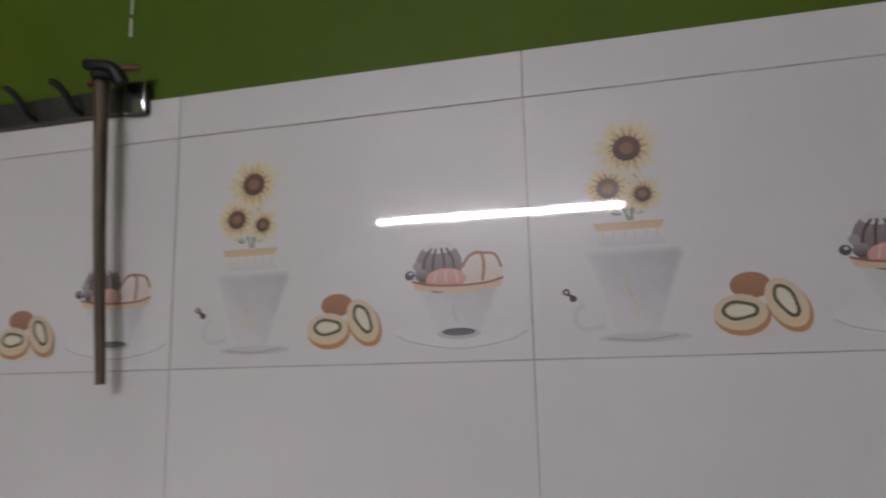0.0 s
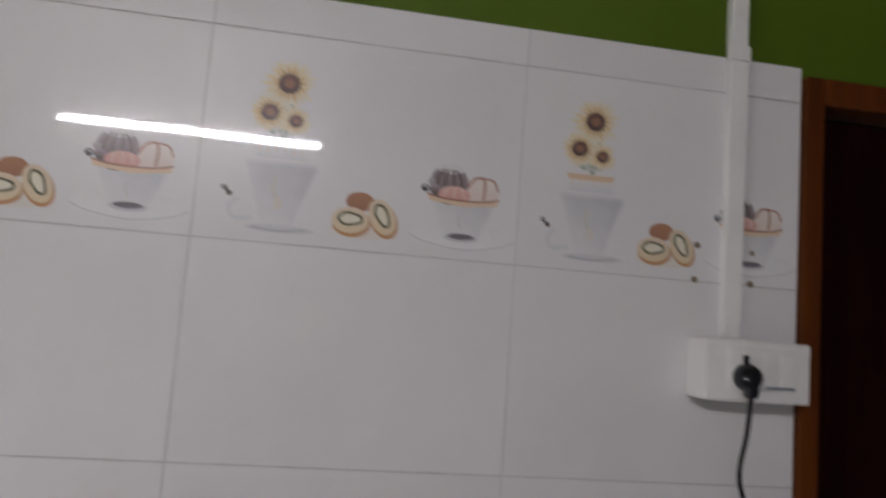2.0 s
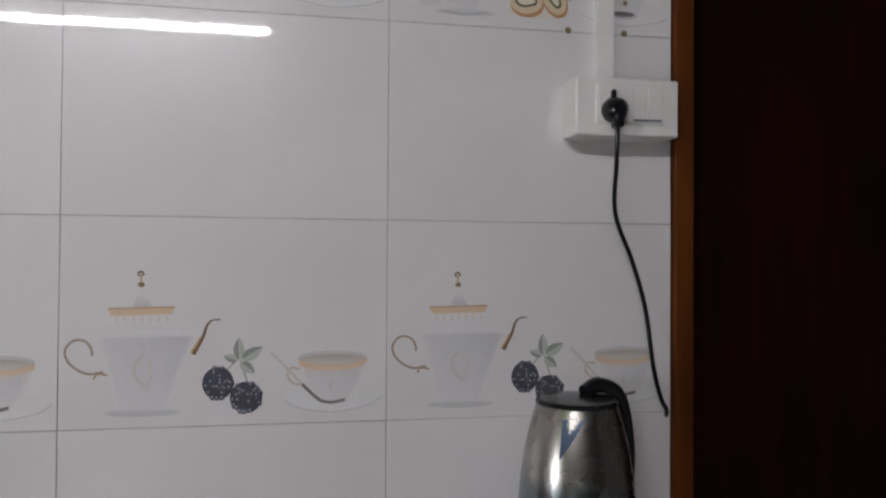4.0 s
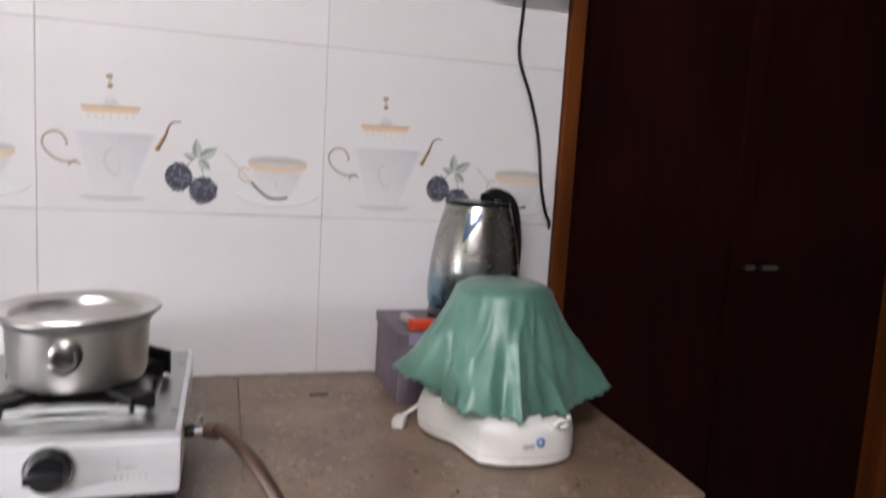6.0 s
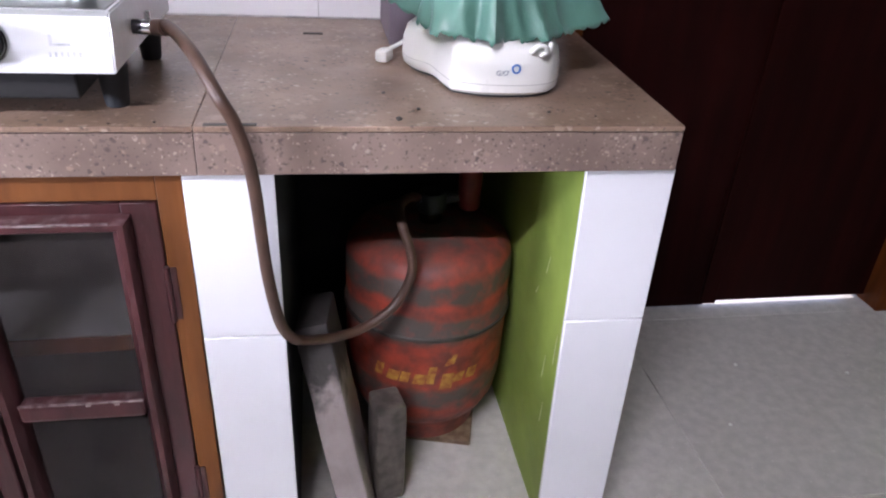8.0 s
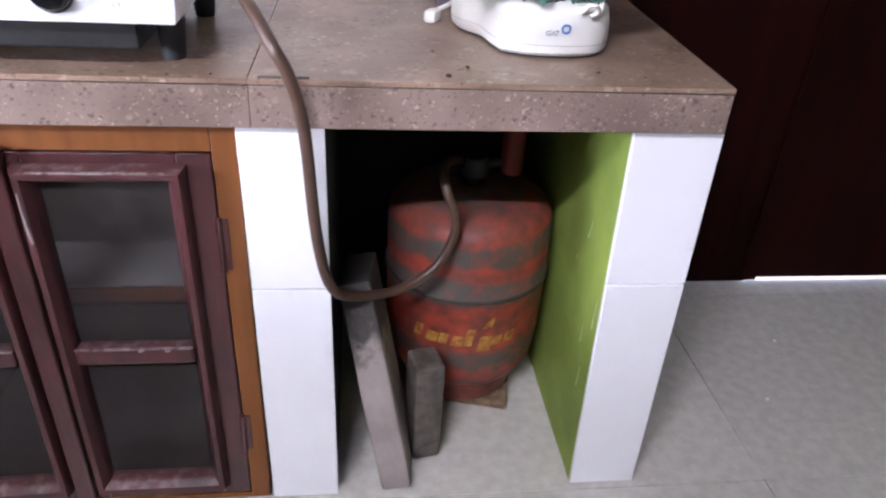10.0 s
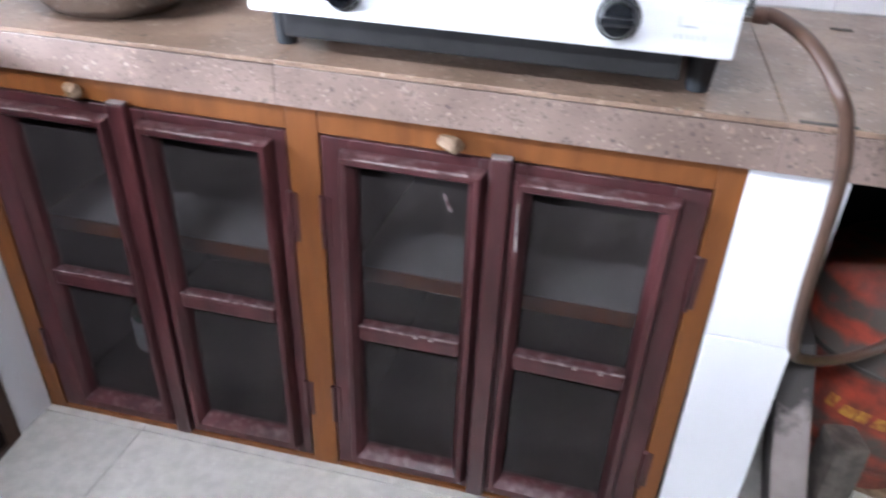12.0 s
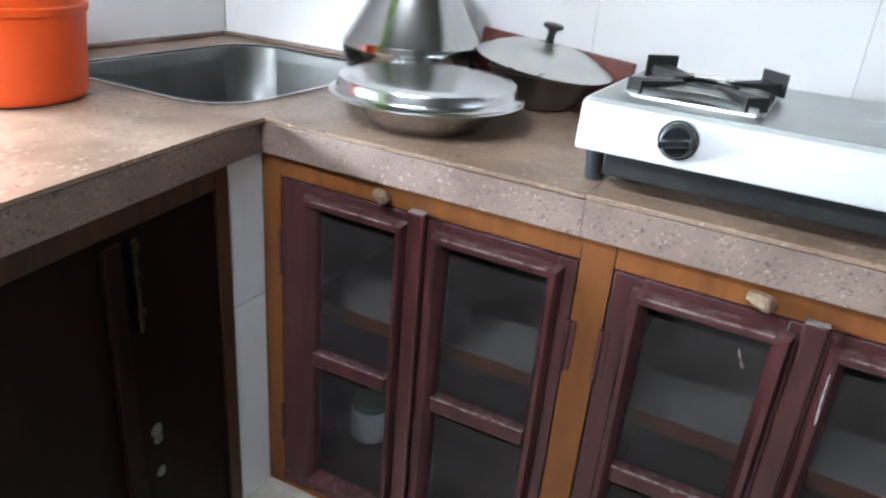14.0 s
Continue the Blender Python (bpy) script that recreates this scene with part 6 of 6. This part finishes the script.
    p.line([(0.314, 0.114), (0.336, 0.092), (0.364, 0.062)], 0.0042, (0.58, 0.57, 0.55))
    p.line([(0.364, 0.062), (0.382, 0.044), (0.396, 0.034), (0.414, 0.032), (0.432, 0.036)], 0.0052, (0.17, 0.145, 0.13))
    p.line([(0.410, 0.066), (0.409, 0.055), (0.413, 0.050)], 0.003, (0.58, 0.56, 0.54))
    return p.mesh("teapot_print")


SUN_PRINT, TEA_PRINT = sunflower_picture(), teapot_picture()


# ---- wall tiles ----
def tile_mesh(w, h):
    bm = bmesh.new()
    box(bm, 0, w, 0.0, 0.0050, 0, h, 0.0006, 1)
    return mesh_of("tile", bm, TILE)


made_tiles = {}


def lay_tile(parent, x0, x1, z0, z1, basis):
    g = 0.0006
    key = (round(x1 - x0, 3), round(z1 - z0, 3))
    if key not in made_tiles:
        made_tiles[key] = tile_mesh(x1 - x0 - 2 * g, z1 - z0 - 2 * g)
    ob = new("tile", made_tiles[key])
    ob.parent = parent
    ob.matrix_basis = basis @ pose(x0 + g, 0.0003 * math.sin(x0 * 37 + z0 * 11), z0 + g, 0.06 * math.sin(x0 * 53 + z0 * 29), 0, 0.05 * math.sin(x0 * 91 + z0 * 17))
    return ob


def lay_picture(tile, me, name):
    ob = new(name, me)
    ob.parent = tile
    return ob


cols = [XW, -2.0, -1.5, -1.0, -0.5, 0.0, POST_L - 0.001]
for a, b in zip(cols, cols[1:]):
    for r in range(5):
        t = lay_tile(wall_north, a, b, ROWS_Z[r], ROWS_Z[r + 1], Matrix())
        if b - a > 0.3 and r in (1, 3):
            lay_picture(t, TEA_PRINT if r == 1 else SUN_PRINT, "printed_picture")
west = Matrix.Translation((XW, 0, 0)) @ pose(0, 0, 0, 0, 0, 90)
for a, b in ((-1.0, -0.5), (-0.5, -0.001)):
    for r in range(5):
        t = lay_tile(wall_west, a, b, ROWS_Z[r], ROWS_Z[r + 1], west)
        if r in (1, 3):
            lay_picture(t, TEA_PRINT if r == 1 else SUN_PRINT, "printed_picture")

# ---- floor tiles ----
FX = [0.745 - 0.9475 * k for k in range(-1, 3)][::-1]
FX = [XW] + [x for x in FX if x > XW + 0.02] + [XE]
FY = [YS, -2.44, -1.830, -1.220, -0.612, -0.002, 0.12]
for a, b in zip(FX, FX[1:]):
    for c, d in zip(FY, FY[1:]):
        g = 0.0008
        slab = boxed(a + g, b - g, c + g, d - g, -0.010, 0.0, bevel=0.0008, seg=1)
        if a < -0.514 < b:
            bmesh.ops.bisect_plane(slab, geom=slab.verts[:] + slab.edges[:] + slab.faces[:], plane_co=(-0.514, 0, 0), plane_no=(1, 0, 0))
        piece = part("tile", slab, FLOOR_TILE, floor)
        for v in piece.data.vertices:
            v.co.z += floor_z(v.co.x)
